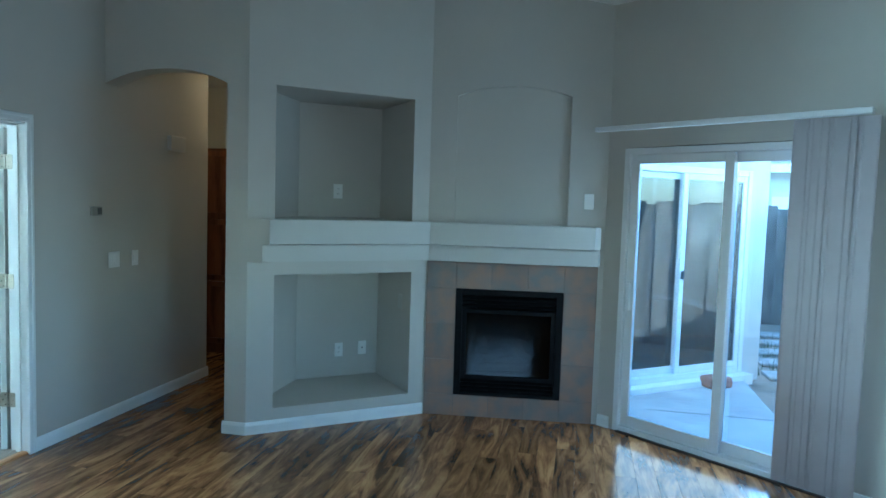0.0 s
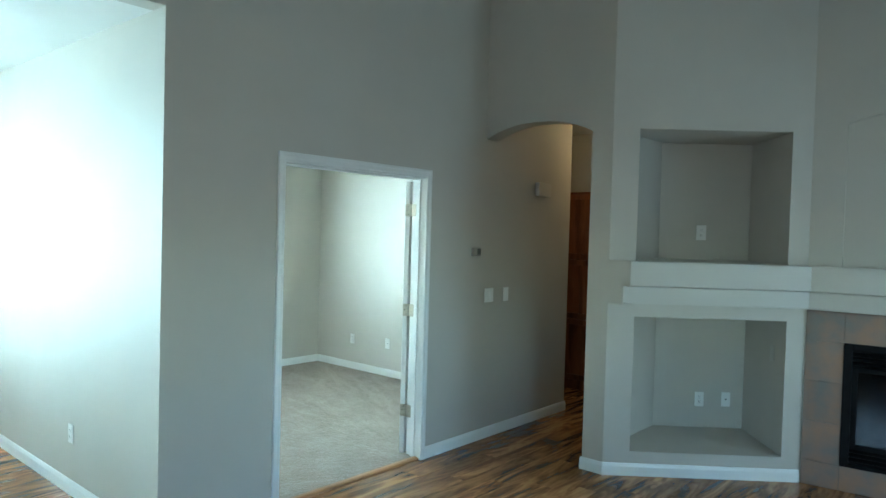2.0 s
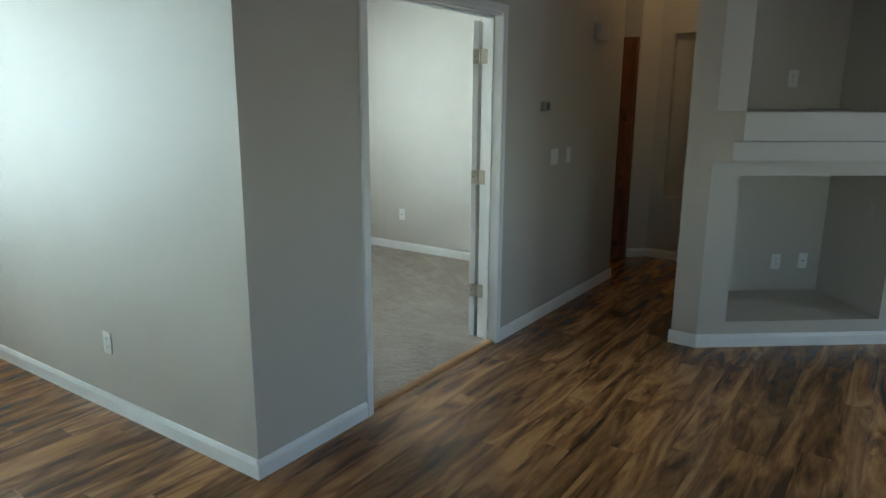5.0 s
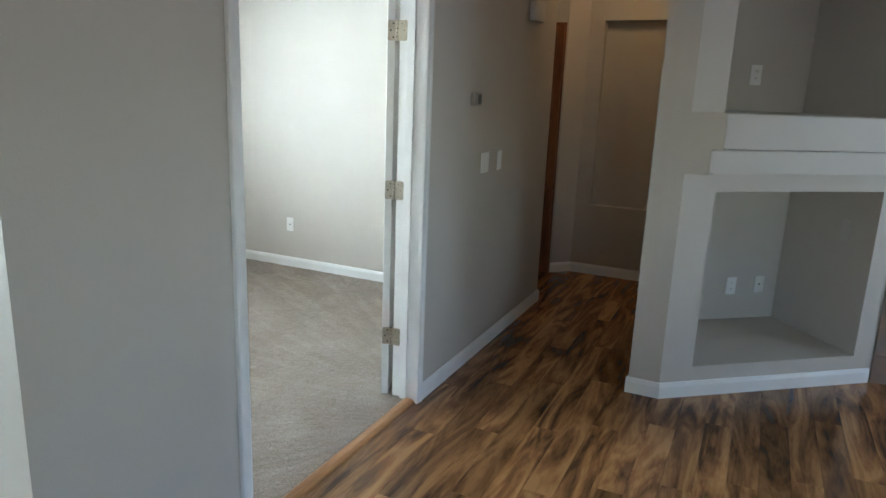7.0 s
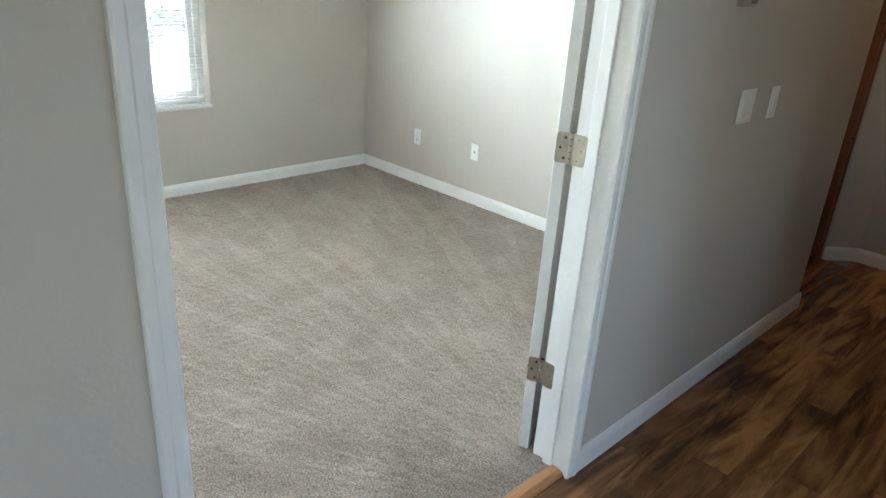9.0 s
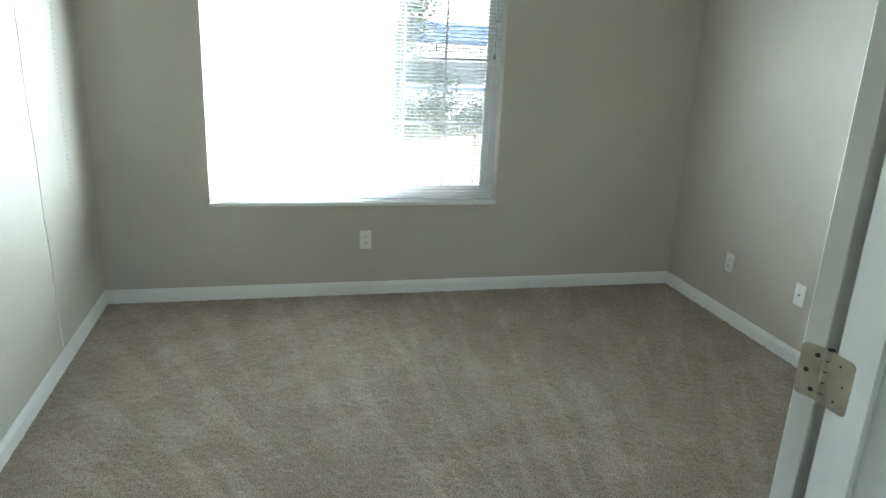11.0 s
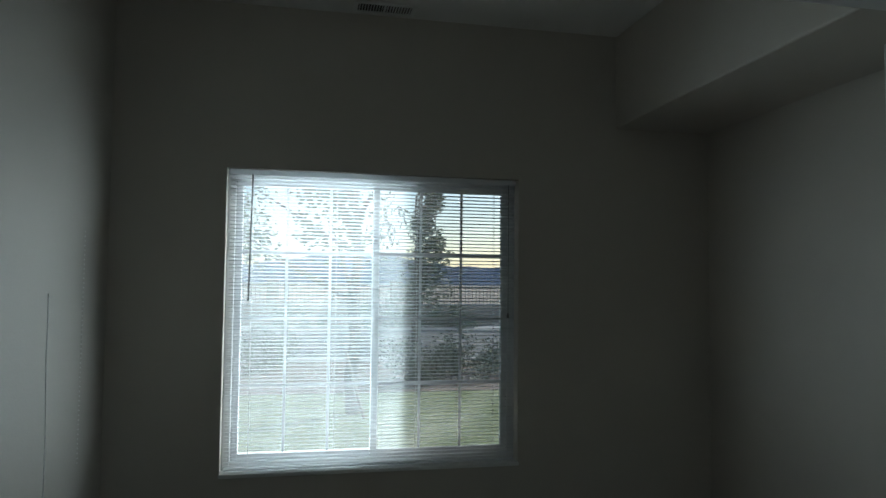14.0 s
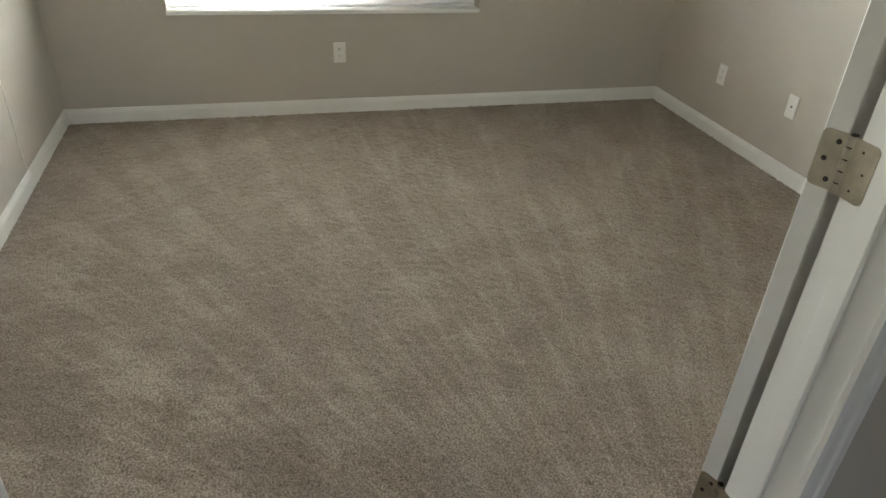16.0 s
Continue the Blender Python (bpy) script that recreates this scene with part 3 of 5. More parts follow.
def baseboard(m, a, b, z=0.0):
    bm = sweep(bmesh.new(), [(y - 0.0005, zz + z) for y, zz in BASE], a, b)
    setting("baseboard", bm, WHITE, m, "white painted wood baseboard with an eased top", "baseboard")


baseboard(LEFT, -0.013, 0.682)
baseboard(LEFT, 2.003, 3.983)
baseboard(space((DIN_W, 0), (1, 0)), 0.0, -DIN_W + 0.013)
baseboard(space((DIN_W, SOUTH_Y), (0, 1)), 0.0, -SOUTH_Y - 0.013)
baseboard(ARCH, 0.917, 1.094)
baseboard(NICHE, -0.004, NLEN - 0.012)
baseboard(SLIDE, -0.13, -0.03)
baseboard(SLIDE, 1.58, SLIDE_END)
baseboard(space((0.93, 4.985), (0, -1)), 0.0, 2.335)
baseboard(space((0, 4.985), (1, 0)), -0.012, 0.93)
baseboard(space((-0.15, 4.84), (0.14, 0.145)), -0.01, 0.205)
baseboard(space((-0.131, 3.97), (-1, 0)), -0.131, 1.1)
baseboard(space((BED_W, BED_S), (0, 1)), 0.0, BED_N - BED_S, 0.008)
baseboard(space((BED_W, BED_N), (1, 0)), 0.0, 3.2, 0.008)
baseboard(space((BED_E, BED_S), (-1, 0)), 0.0, BED_E - BED_W, 0.008)

# door casing: two legs and a head with a stepped profile
CAS = [(0.0, 0.0), (-0.011, 0.002), (-0.013, 0.012), (-0.013, 0.030), (-0.017, 0.036), (-0.017, 0.052), (-0.013, 0.057), (0.0, 0.057)]


def casing_frame(name, m, s0, s1, top, label):
    """Mitred casing; s0, s1 and top are its outer edges."""
    bm = bmesh.new()
    loops = []
    for off, d in [((0.057 - w) * 0.88, y) for y, w in CAS]:
        loops.append([bm.verts.new(v) for v in ((s0 + off, d, 0), (s0 + off, d, top - off), (s1 - off, d, top - off), (s1 - off, d, 0))])
    n = len(loops)
    for i in range(n):
        j = (i + 1) % n
        for k in range(3):
            bm.faces.new((loops[i][k], loops[j][k], loops[j][k + 1], loops[i][k + 1]))
    bm.faces.new([l[0] for l in loops])
    bm.faces.new([l[3] for l in loops][::-1])
    setting(name, bm, WHITE, m, label, "door casing")


casing_frame("door_casing", space((0.0, 0), (0, 1)), 0.682, 2.001, 2.095, "white moulded door casing round the bedroom doorway")
bm = bmesh.new()
box(bm, DOOR_L + 0.0005, 0.0015, 0, DOOR_L + 0.016, 0.138, DOOR_T - 0.016)
box(bm, DOOR_R - 0.016, 0.0015, 0, DOOR_R - 0.0005, 0.138, DOOR_T - 0.016)
box(bm, DOOR_L + 0.0005, 0.0015, DOOR_T - 0.0158, DOOR_R - 0.0005, 0.138, DOOR_T - 0.0005)
for a, b in ((DOOR_L + 0.0162, DOOR_L + 0.027), (DOOR_R - 0.027, DOOR_R - 0.0162)):
    box(bm, a, 0.055, 0, b, 0.092, DOOR_T - 0.017, 0.002)
box(bm, DOOR_L + 0.0275, 0.055, DOOR_T - 0.028, DOOR_R - 0.0275, 0.092, DOOR_T - 0.0165, 0.002)
setting("door_jamb", bm, WHITE, LEFT, "white painted door jamb with stop moulding", "door jamb")
bm = bmesh.new()
for y in (1.32, 1.345):
    bmesh.ops.create_cone(bm, cap_ends=True, segments=10, radius1=0.004, radius2=0.004, depth=0.002, matrix=Matrix.Translation((y, 0.11, DOOR_T - 0.0175)))
setting("door_catch", bm, SCREWDARK, LEFT, "two dark catch holes in the door head", "door catch")
bm = sweep(bmesh.new(), [(0.008, 0.0), (0.012, 0.010), (0.028, 0.016), (0.056, 0.016), (0.068, 0.010), (0.068, -0.005), (0.008, -0.005)], DOOR_L + 0.017, DOOR_R - 0.017)
setting("door_threshold", bm, OAKTRIM, LEFT, "oak reducer strip between carpet and laminate", "threshold")


def leaf_plate(bm, x0, x1, y0, y1, hh, round_low):
    """A thin hinge leaf whose two outer corners are rounded."""
    rr = 0.009
    pts = []
    xo, xi = (x0, x1) if round_low else (x1, x0)
    d = 1 if round_low else -1
    for k in range(5):
        a = math.pi / 2 * k / 4
        pts.append((xo + d * (rr - rr * math.sin(a)), hh - rr + rr * math.cos(a)))
    pts = pts + [(x, -z) for x, z in pts[::-1]] + [(xi, -hh), (xi, hh)]
    front = [bm.verts.new((x, y0, z)) for x, z in pts]
    back = [bm.verts.new((x, y1, z)) for x, z in pts]
    n = len(pts)
    for k in range(n):
        j = (k + 1) % n
        bm.faces.new((front[k], front[j], back[j], back[k]))
    bm.faces.new(front[::-1])
    bm.faces.new(back)
    bmesh.ops.recalc_face_normals(bm, faces=bm.faces[:])
    return bm


def door_leaf(name, hinge_y, sign, label):
    """A leaf swung back into the bedroom, turned about its hinge pins."""
    root = thing(name, label, "door", Matrix.Translation((-0.152, hinge_y, 0.014)), kind="structure")
    turn = Matrix.Rotation(radians(22) * sign, 4, "Z")
    y0, y1 = sorted((0.002 * sign, 0.594 * sign))
    part("door_panel", boxm(-0.046, y0, 0, -0.010, y1, 2.0, 0.0015), WHITE, root, "", turn)
    bm = bmesh.new()
    for z0, z1 in ((0.22, 0.85), (1.0, 1.85)):
        a, b = sorted((sign * 0.11, sign * 0.50))
        box(bm, -0.052, a, z0, -0.0462, b, z1, 0.004)
    part("raised_panel", bm, WHITE, root, "", turn)
    for z in (0.318, 1.06, 1.792):
        h = bmesh.new()
        for k in range(5):
            rod(h, (0, 0, -0.0455 + k * 0.0187), (0, 0, -0.0298 + k * 0.0187), 0.0082, seg=14)
        a, b = sorted((-0.0030 * sign, -0.0012 * sign))
        leaf_plate(h, 0.004, 0.052, a, b, 0.045, False)
        hg = part("hinge", h, BRASS, root, "worn satin nickel butt hinge", Matrix.Translation((0, 0, z)))
        a, b = sorted((0.0018 * sign, -0.0002 * sign))
        p = leaf_plate(bmesh.new(), -0.045, -0.004, a, b, 0.045, True)
        part("hinge_plate", p, BRASS, hg, "", turn)
        # the pin's dark colour paints the shade in the knuckle gaps
        part("pin", rod(bmesh.new(), (0, 0, -0.047), (0, 0, 0.047), 0.0058, seg=10), SCREWDARK, hg, "hinge pin coloured dark for the shade between knuckles")
        sc = bmesh.new()
        for dz, dx in ((-0.03, -0.014), (0, -0.027), (0.03, -0.014)):
            rod(sc, (dx - 0.004, 0.0, dz), (dx - 0.004, -0.0012 * sign, dz), 0.0042, seg=10)
        part("screw", sc, SCREWDARK, hg, "dark recessed screw heads", turn)
        sc = bmesh.new()
        for dz, dx in ((-0.03, 0.026), (0, 0.037), (0.03, 0.026)):
            rod(sc, (dx, -0.0036 * sign, dz), (dx, -0.0012 * sign, dz), 0.0021, seg=10)
        part("screw", sc, SCREWDARK, hg, "dark recessed screw heads")
    return root


door_leaf("door_1", 1.960, 1, "white panelled door leaf swung back into the bedroom")
door_leaf("door_2", 0.726, -1, "white panelled door leaf swung back behind its jamb")


# ---- windows ----
def bar(bm, s0, s1, z0, z1, y0, y1, bevel=0.003):
    return box(bm, s0, y0, z0, s1, y1, z1, bevel)


def slider_window(name, m, s0, s1, z0, z1, cols, rows, label, gloss_label="clear"):
    root = thing(name, label, "window", m, kind="structure")
    bm = bmesh.new()
    f = 0.045
    bar(bm, s0, s0 + f, z0, z1, 0.085, 0.145)
    bar(bm, s1 - f, s1, z0, z1, 0.085, 0.145)
    bar(bm, s0 + f, s1 - f, z0, z0 + f, 0.085, 0.145)
    bar(bm, s0 + f, s1 - f, z1 - f, z1, 0.085, 0.145)
    part("window_frame", bm, VINYL, root)
    mid = (s0 + s1) / 2
    for i, (a, b, y) in enumerate(((s0 + f, mid + 0.022, 0.118), (mid - 0.022, s1 - f, 0.092))):
        sb = bmesh.new()
        g = 0.04
        bar(sb, a, a + g, z0 + f, z1 - f, y, y + 0.024)
        bar(sb, b - g, b, z0 + f, z1 - f, y, y + 0.024)
        bar(sb, a + g, b - g, z0 + f, z0 + f + g, y, y + 0.024)
        bar(sb, a + g, b - g, z1 - f - g, z1 - f, y, y + 0.024)
        sash = part("sash", sb, VINYL, root)
        gb = bmesh.new()
        for c in range(1, cols):
            x = a + g + (b - a - 2 * g) * c / cols
            bar(gb, x - 0.008, x + 0.008, z0 + f + g, z1 - f - g, y + 0.009, y + 0.015, 0.001)
        for r in range(1, rows):
            z = z0 + f + g + (z1 - z0 - 2 * f - 2 * g) * r / rows
            bar(gb, a + g, b - g, z - 0.008, z + 0.008, y + 0.0095, y + 0.0145, 0.001)
        part("muntin", gb, VINYL, sash)
        pane = part("pane", boxm(a + g, y + 0.017, z0 + f + g, b - g, y + 0.020, z1 - f - g), GLASS, sash)
        pane.visible_shadow = False
    sl = boxm(s0 - 0.004, -0.012, z0 - 0.018, s1 + 0.004, 0.084, z0 + 0.004, 0.004, 2)
    part("window_sill", sl, WHITE, root)
    return root


def slat_mesh(w, depth=0.025):
    bm = bmesh.new()
    n = 4
    top = []
    for i in range(n + 1):
        u = i / n - 0.5
        top.append((u * depth, 0.0022 * (1 - 4 * u * u)))
    prof = top + [(y, z - 0.0006) for y, z in top[::-1]]
    sweep(bm, prof, 0, w)
    return mesh_of("slat", bm, SLAT, True)


def blind(name, m, s0, s1, z0, z1, tilt, pitch, label, wand_s):
    root = thing(name, label, "window blind", m)
    part("headrail", boxm(s0, 0.022, z1 - 0.032, s1, 0.056, z1, 0.003), SLAT, root)
    part("bottom_rail", boxm(s0 + 0.005, 0.026, z0 + 0.006, s1 - 0.005, 0.052, z0 + 0.020, 0.004), SLAT, root)
    me = slat_mesh(s1 - s0 - 0.012)
    z = z0 + 0.034
    i = 0
    while z < z1 - 0.04:
        o = new("slat", me)
        o.parent = root
        o.matrix_local = Matrix.Translation((s0 + 0.006, 0.039, z)) @ Matrix.Rotation(radians(tilt + 1.6 * math.sin(i * 2.3)), 4, "X")
        z += pitch
        i += 1
    w = s1 - s0
    for k in (0.08, 0.36, 0.64, 0.92):
        cb = bmesh.new()
        for y in (0.0265, 0.0515):
            rod(cb, (s0 + w * k, y, z0 + 0.01), (s0 + w * k, y, z1 - 0.03), 0.0011, seg=6)
        part("ladder_cord", cb, CORD, root)
    wb = rod(bmesh.new(), (s0 + wand_s, 0.014, z1 - 0.03), (s0 + wand_s - 0.01, 0.012, z1 - 0.75), 0.0045, seg=6)
    part("tilt_wand", wb, GREYPLASTIC, root, "dark translucent tilt wand")
    cb = rod(bmesh.new(), (s1 - 0.05, 0.013, z1 - 0.03), (s1 - 0.05, 0.013, z1 - 0.82), 0.0015, seg=6)
    bmesh.ops.create_cone(cb, cap_ends=True, segments=8, radius1=0.008, radius2=0.004, depth=0.03, matrix=Matrix.Translation((s1 - 0.05, 0.013, z1 - 0.83)))
    part("pull_cord", cb, GREYPLASTIC, root, "pull cord with a small dark tassel")
    return root


BEDWIN = space((BED_W, 0), (0, 1))
slider_window("window_1", BEDWIN, BW[0], BW[1], BW[2], BW[3], 3, 4, "white vinyl sliding bedroom window with grid muntins")
blind("mini_blind", BEDWIN, BW[0] + 0.012, BW[1] - 0.012, BW[2] + 0.004, BW[3] - 0.002, -9, 0.0205, "white aluminium mini blind lowered with its slats open", 0.13)
DINWIN = space((DIN_W, 0), (0, 1))
slider_window("window_2", DINWIN, DW[0], DW[1], DW[2], DW[3], 3, 4, "white vinyl sliding dining-room window with grid muntins")
blind("mini_blind", DINWIN, DW[0] + 0.012, DW[1] - 0.012, DW[2] + 0.004, DW[3] - 0.002, -12, 0.0205, "white aluminium mini blind over the dining-room window", 0.10)

# ---- sliding patio door ----
door = thing("door_3", "white vinyl sliding patio door with two glass panels", "patio door", SLIDE, kind="structure")
bm = bmesh.new()
for q in ((0.0, 0.045, 0, 2.07), (1.475, 1.52, 0, 2.07), (0.045, 1.475, 2.025, 2.07), (0.045, 1.475, 0.0, 0.045)):
    bar(bm, q[0], q[1], q[2], q[3], -0.004, 0.13, 0.004)
part("door_frame", bm, VINYL, door)
part("track", boxm(0.045, -0.03, -0.002, 1.475, -0.0045, 0.012, 0.003), BRONZE, door, "dark metal threshold track")
for a, b, y in ((0.045, 0.80, 0.025), (0.73, 1.475, 0.075)):
    sb = bmesh.new()
    bar(sb, a, a + 0.062, 0.046, 2.024, y, y + 0.035)
    bar(sb, b - 0.062, b, 0.046, 2.024, y, y + 0.035)
    bar(sb, a + 0.062, b - 0.062, 0.046, 0.125, y, y + 0.035)
    bar(sb, a + 0.062, b - 0.062, 1.962, 2.024, y, y + 0.035)
    sash = part("sash", sb, VINYL, door)
    pane = part("pane", boxm(a + 0.062, y + 0.015, 0.125, b - 0.062, y + 0.020, 1.962), PATIOGLASS, sash)
    pane.visible_shadow = False
    if a < 0.1:
        hb = boxm(a + 0.018, y - 0.03, 0.90, a + 0.044, y - 0.0005, 1.10, 0.008, 2)
        box(hb, a + 0.012, y - 0.008, 0.88, a + 0.05, y - 0.0002, 1.12, 0.003)
        part("pull_handle", hb, VINYL, sash, "white pull handle")

vb = thing("vertical_blind", "mauve-grey vertical blind drawn aside in a stack", "vertical blind", SLIDE)
part("headrail", boxm(-0.20, -0.105, 2.19, 1.60, -0.055, 2.225, 0.006, 2), VINYL, vb, "white headrail")
for s in (-0.1, 0.7, 1.5):
    part("bracket", boxm(s, -0.075, 2.226, s + 0.03, -0.001, 2.231), VINYL, vb)
vb_me = None
for i in range(11):
    s = 1.235 + i * 0.036
    if vb_me is None:
        bm = bmesh.new()
        prof = [(-0.044 + 0.088 * k / 6, 0.0006 * math.sin(math.pi * k / 6)) for k in range(7)]
        lo = [bm.verts.new((y, x, 0.045)) for x, y in prof] + [bm.verts.new((y + 0.0015, x, 0.045)) for x, y in prof[::-1]]
        hi = [bm.verts.new((v.co.x, v.co.y, 2.18)) for v in lo]
        for k in range(len(lo)):
            j = (k + 1) % len(lo)
            bm.faces.new((lo[k], lo[j], hi[j], hi[k]))
        bm.faces.new(lo)
        bm.faces.new(hi[::-1])
        vb_me = mesh_of("vane", bm, VANE, True)
    o = new("vane", vb_me)
    o.parent = vb
    o.matrix_local = Matrix.Translation((s, -0.086 + 0.003 * math.sin(i * 1.7), 0)) @ Matrix.Rotation(radians(87.5 + 1.0 * math.sin(i * 2.1)), 4, "Z")

# ---- fireplace ----
fp = thing("fireplace", "gas fireplace with brown slate tile surround and black firebox", "fireplace", FIRE)
part("tile_bed", wall_mesh(1.288, 0, 1.193, 0.0065, [FB], start=0.004), GROUT, fp, "brown-grey grout bed", Matrix.Translation((0, -0.007, 0)))
g = 0.004


def tile(s0, s1, z0, z1):
    bm = boxm(s0 + g / 2, -0.0135, z0 + g / 2, s1 - g / 2, -0.0071, z1 - g / 2, 0.0015)
    part("tile", bm, SLATE, fp)


xs_ = [0.004, 0.232, 0.502, 0.773, 1.043, 1.288]
for a, b in zip(xs_, xs_[1:]):
    tile(a, b, 0.99, 1.193)
    tile(a, b, 0.0, 0.168)
for z0, z1 in ((0.168, 0.442), (0.442, 0.716), (0.716, 0.99)):
    tile(0.004, 0.232, z0, z1)
    tile(1.043, 1.288, z0, z1)
# firebox
bm = bmesh.new()
s0, s1, z0, z1 = FB
for q in ((s0, s0 + 0.05, z0, z1), (s1 - 0.05, s1, z0, z1), (s0 + 0.05, s1 - 0.05, z1 - 0.045, z1), (s0 + 0.05, s1 - 0.05, z0, z0 + 0.03)):
    bar(bm, q[0], q[1], q[2], q[3], -0.02, 0.03, 0.004)
part("firebox_frame", bm, BLACK, fp, "black metal frame")
for z in (z0 + 0.045, z0 + 0.075, z0 + 0.105, z1 - 0.075, z1 - 0.105, z1 - 0.135):
    lb = boxm(s0 + 0.05, -0.004, -0.003, s1 - 0.05, 0.03, 0.003, 0.001)
    part("louver", lb, BLACK, fp, "", Matrix.Translation((0, 0, z)) @ Matrix.Rotation(radians(24), 4, "X"))
bm = bmesh.new()
for q in ((s0 + 0.052, s0 + 0.085, z0 + 0.125, z1 - 0.155), (s1 - 0.085, s1 - 0.052, z0 + 0.125, z1 - 0.155), (s0 + 0.085, s1 - 0.085, z1 - 0.185, z1 - 0.155), (s0 + 0.085, s1 - 0.085, z0 + 0.125, z0 + 0.155)):
    bar(bm, q[0], q[1], q[2], q[3], -0.012, 0.02, 0.003)
part("glass_frame", bm, BLACK, fp)
gl = part("glass", boxm(s0 + 0.085, 0.004, z0 + 0.155, s1 - 0.085, 0.009, z1 - 0.185), DOORGLASS, fp, "dark smoked firebox glass")
gl.visible_shadow = False
bm = bmesh.new()
lo = [bm.verts.new(v) for v in ((s0, 0.03, z0), (s0 + 0.14, 0.42, z0), (s1 - 0.14, 0.42, z0), (s1, 0.03, z0))]
hi = [bm.verts.new((v.co.x, v.co.y, z1)) for v in lo]
for i in range(3):
    bm.faces.new((lo[i], lo[i + 1], hi[i + 1], hi[i]))
bm.faces.new(lo)
bm.faces.new(hi)
o = part("firebox_lining", bm, FIREBRICK, fp, "sooty lined firebox")
so = o.modifiers.new("thickness", "SOLIDIFY")
so.thickness, so.offset = 0.012, 1.0
random.seed(7)
for i, (a, b) in enumerate((((0.36, 0.14, 0.36), (0.92, 0.18, 0.37)), ((0.42, 0.26, 0.37), (0.86, 0.25, 0.38)), ((0.45, 0.13, 0.44), (0.70, 0.28, 0.47)), ((0.84, 0.12, 0.43), (0.60, 0.26, 0.50)))):
    lg = bmesh.new()
    va, vbb = Vector(a), Vector(b)
    for k in range(6):
        p0, p1 = va.lerp(vbb, k / 6), va.lerp(vbb, (k + 1) / 6)
        rod(lg, p0, p1, 0.035 + random.uniform(-0.006, 0.006), 0.035 + random.uniform(-0.006, 0.006), 9)
    part("log", lg, LOG, fp, "charred ceramic gas log")
part("burner_grate", boxm(0.34, 0.09, 0.30, 0.94, 0.32, 0.325, 0.006), BLACK, fp)


# mantel: two stepped slabs that run round the corner
def offset_corner(d):
    n1, n2 = Vector((ND.y, -ND.x)), Vector((FD.y, -FD.x))
    a, b = NP + n1 * d, FP + n2 * d
    cr = ND.x * FD.y - ND.y * FD.x
    t = ((b.x - a.x) * FD.y - (b.y - a.y) * FD.x) / cr
    return a + ND * t


def mantel_slab(name, d, z0, z1, left_x, end_s, chamfer, parent):
    n2 = Vector((FD.y, -FD.x))
    c = offset_corner(d)
    pts = [(left_x, 2.6485), tuple(c)]
    e0, e1 = FP + FD * (end_s - chamfer) + n2 * d, FP + FD * end_s + n2 * max(d - chamfer, 0.0)
    pts += [tuple(e0), tuple(e1), tuple(FP + FD * end_s - n2 * 0.0), tuple(FP), (1.26, 2.779)]
    bm = prism(bmesh.new(), pts, z0, z1)
    bmesh.ops.bevel(bm, geom=[e for e in bm.edges if abs(e.verts[0].co.z - e.verts[1].co.z) < 1e-6], offset=0.006, segments=2, affect="EDGES")
    return part(name, bm, WALL_LIGHT, parent)


WALL_LIGHT = material("pale_greige_mantel_paint", (0.55, 0.525, 0.48), 0.42, var=0.03, scale=2, bump=0.2, bump_scale=90, spec=0.35)
mantel = thing("mantel", "stepped pale painted mantel shelf running round the corner", "mantel")
mantel_slab("upper_slab", 0.110, 1.325, 1.492, 1.253, 1.292, 0.045, mantel)
mantel_slab("lower_slab", 0.077, 1.203, 1.319, 1.202, 1.292, 0.012, mantel)

# ---- plates on walls ----
def plate(name, m, label, w=0.070, h=0.115, face="outlet", category="outlet", group=""):
    root = thing(name, label, category, m, group)
    part("cover_plate", boxm(-w / 2, -0.006, -h / 2, w / 2, -0.0008, h / 2, 0.004, 2), PLATE, root)
    if face == "outlet":
        for z in (-0.02, 0.02):
            rb = boxm(-0.017, -0.008, z - 0.014, 0.017, -0.0061, z + 0.014, 0.003)
            rec = part("receptacle", rb, PLATE, root)
            sb = bmesh.new()
            for x in (-0.006, 0.006):
                box(sb, x - 0.0012, -0.0085, z - 0.002, x + 0.0012, -0.0080, z + 0.007)
            box(sb, -0.002, -0.0085, z - 0.010, 0.002, -0.0080, z - 0.006)
            part("slot", sb, SLOT, rec)
    elif face == "jack":
        part("jack", boxm(-0.006, -0.0075, -0.005, 0.006, -0.0061, 0.005, 0.001), SLOT, root, "small dark jack")
    else:
        n = face
        for i in range(n):
            x = (i - (n - 1) / 2) * 0.046
            part("rocker", boxm(x - 0.016, -0.010, -0.033, x + 0.016, -0.0061, 0.033, 0.003), PLATE, root)
    return root


def on(m, s, z, y=0.0):
    return m @ Matrix.Translation((s, y, z))


plate("light_switch", on(LEFT, 2.732, 1.156), "white double rocker switch by the hall arch", 0.116, 0.115, 2, "light switch", "switches by the arch")
plate("light_switch", on(LEFT, 2.966, 1.153), "white single rocker switch inside the hall arch", 0.070, 0.115, 1, "light switch", "switches by the arch")
plate("light_switch", on(FIRE, 1.20, 1.68), "white single switch above the mantel end", 0.070, 0.115, 1, "light switch")
NORTH = space((BED_W, BED_N), (1, 0))
plate("wall_outlet", on(NORTH, -2.724 - BED_W, 0.367), "white outlet low on the bedroom wall", group="bedroom outlets")
plate("phone_jack", on(NORTH, -2.138 - BED_W, 0.381), "white phone jack plate low on the bedroom wall", face="jack", category="phone jack")
plate("wall_outlet", on(BEDWIN, 1.616, 0.368), "white outlet under the bedroom window", group="bedroom outlets")
plate("wall_outlet", on(DINWIN, -1.228, 0.352), "white outlet under the dining-room window", group="dining outlets")
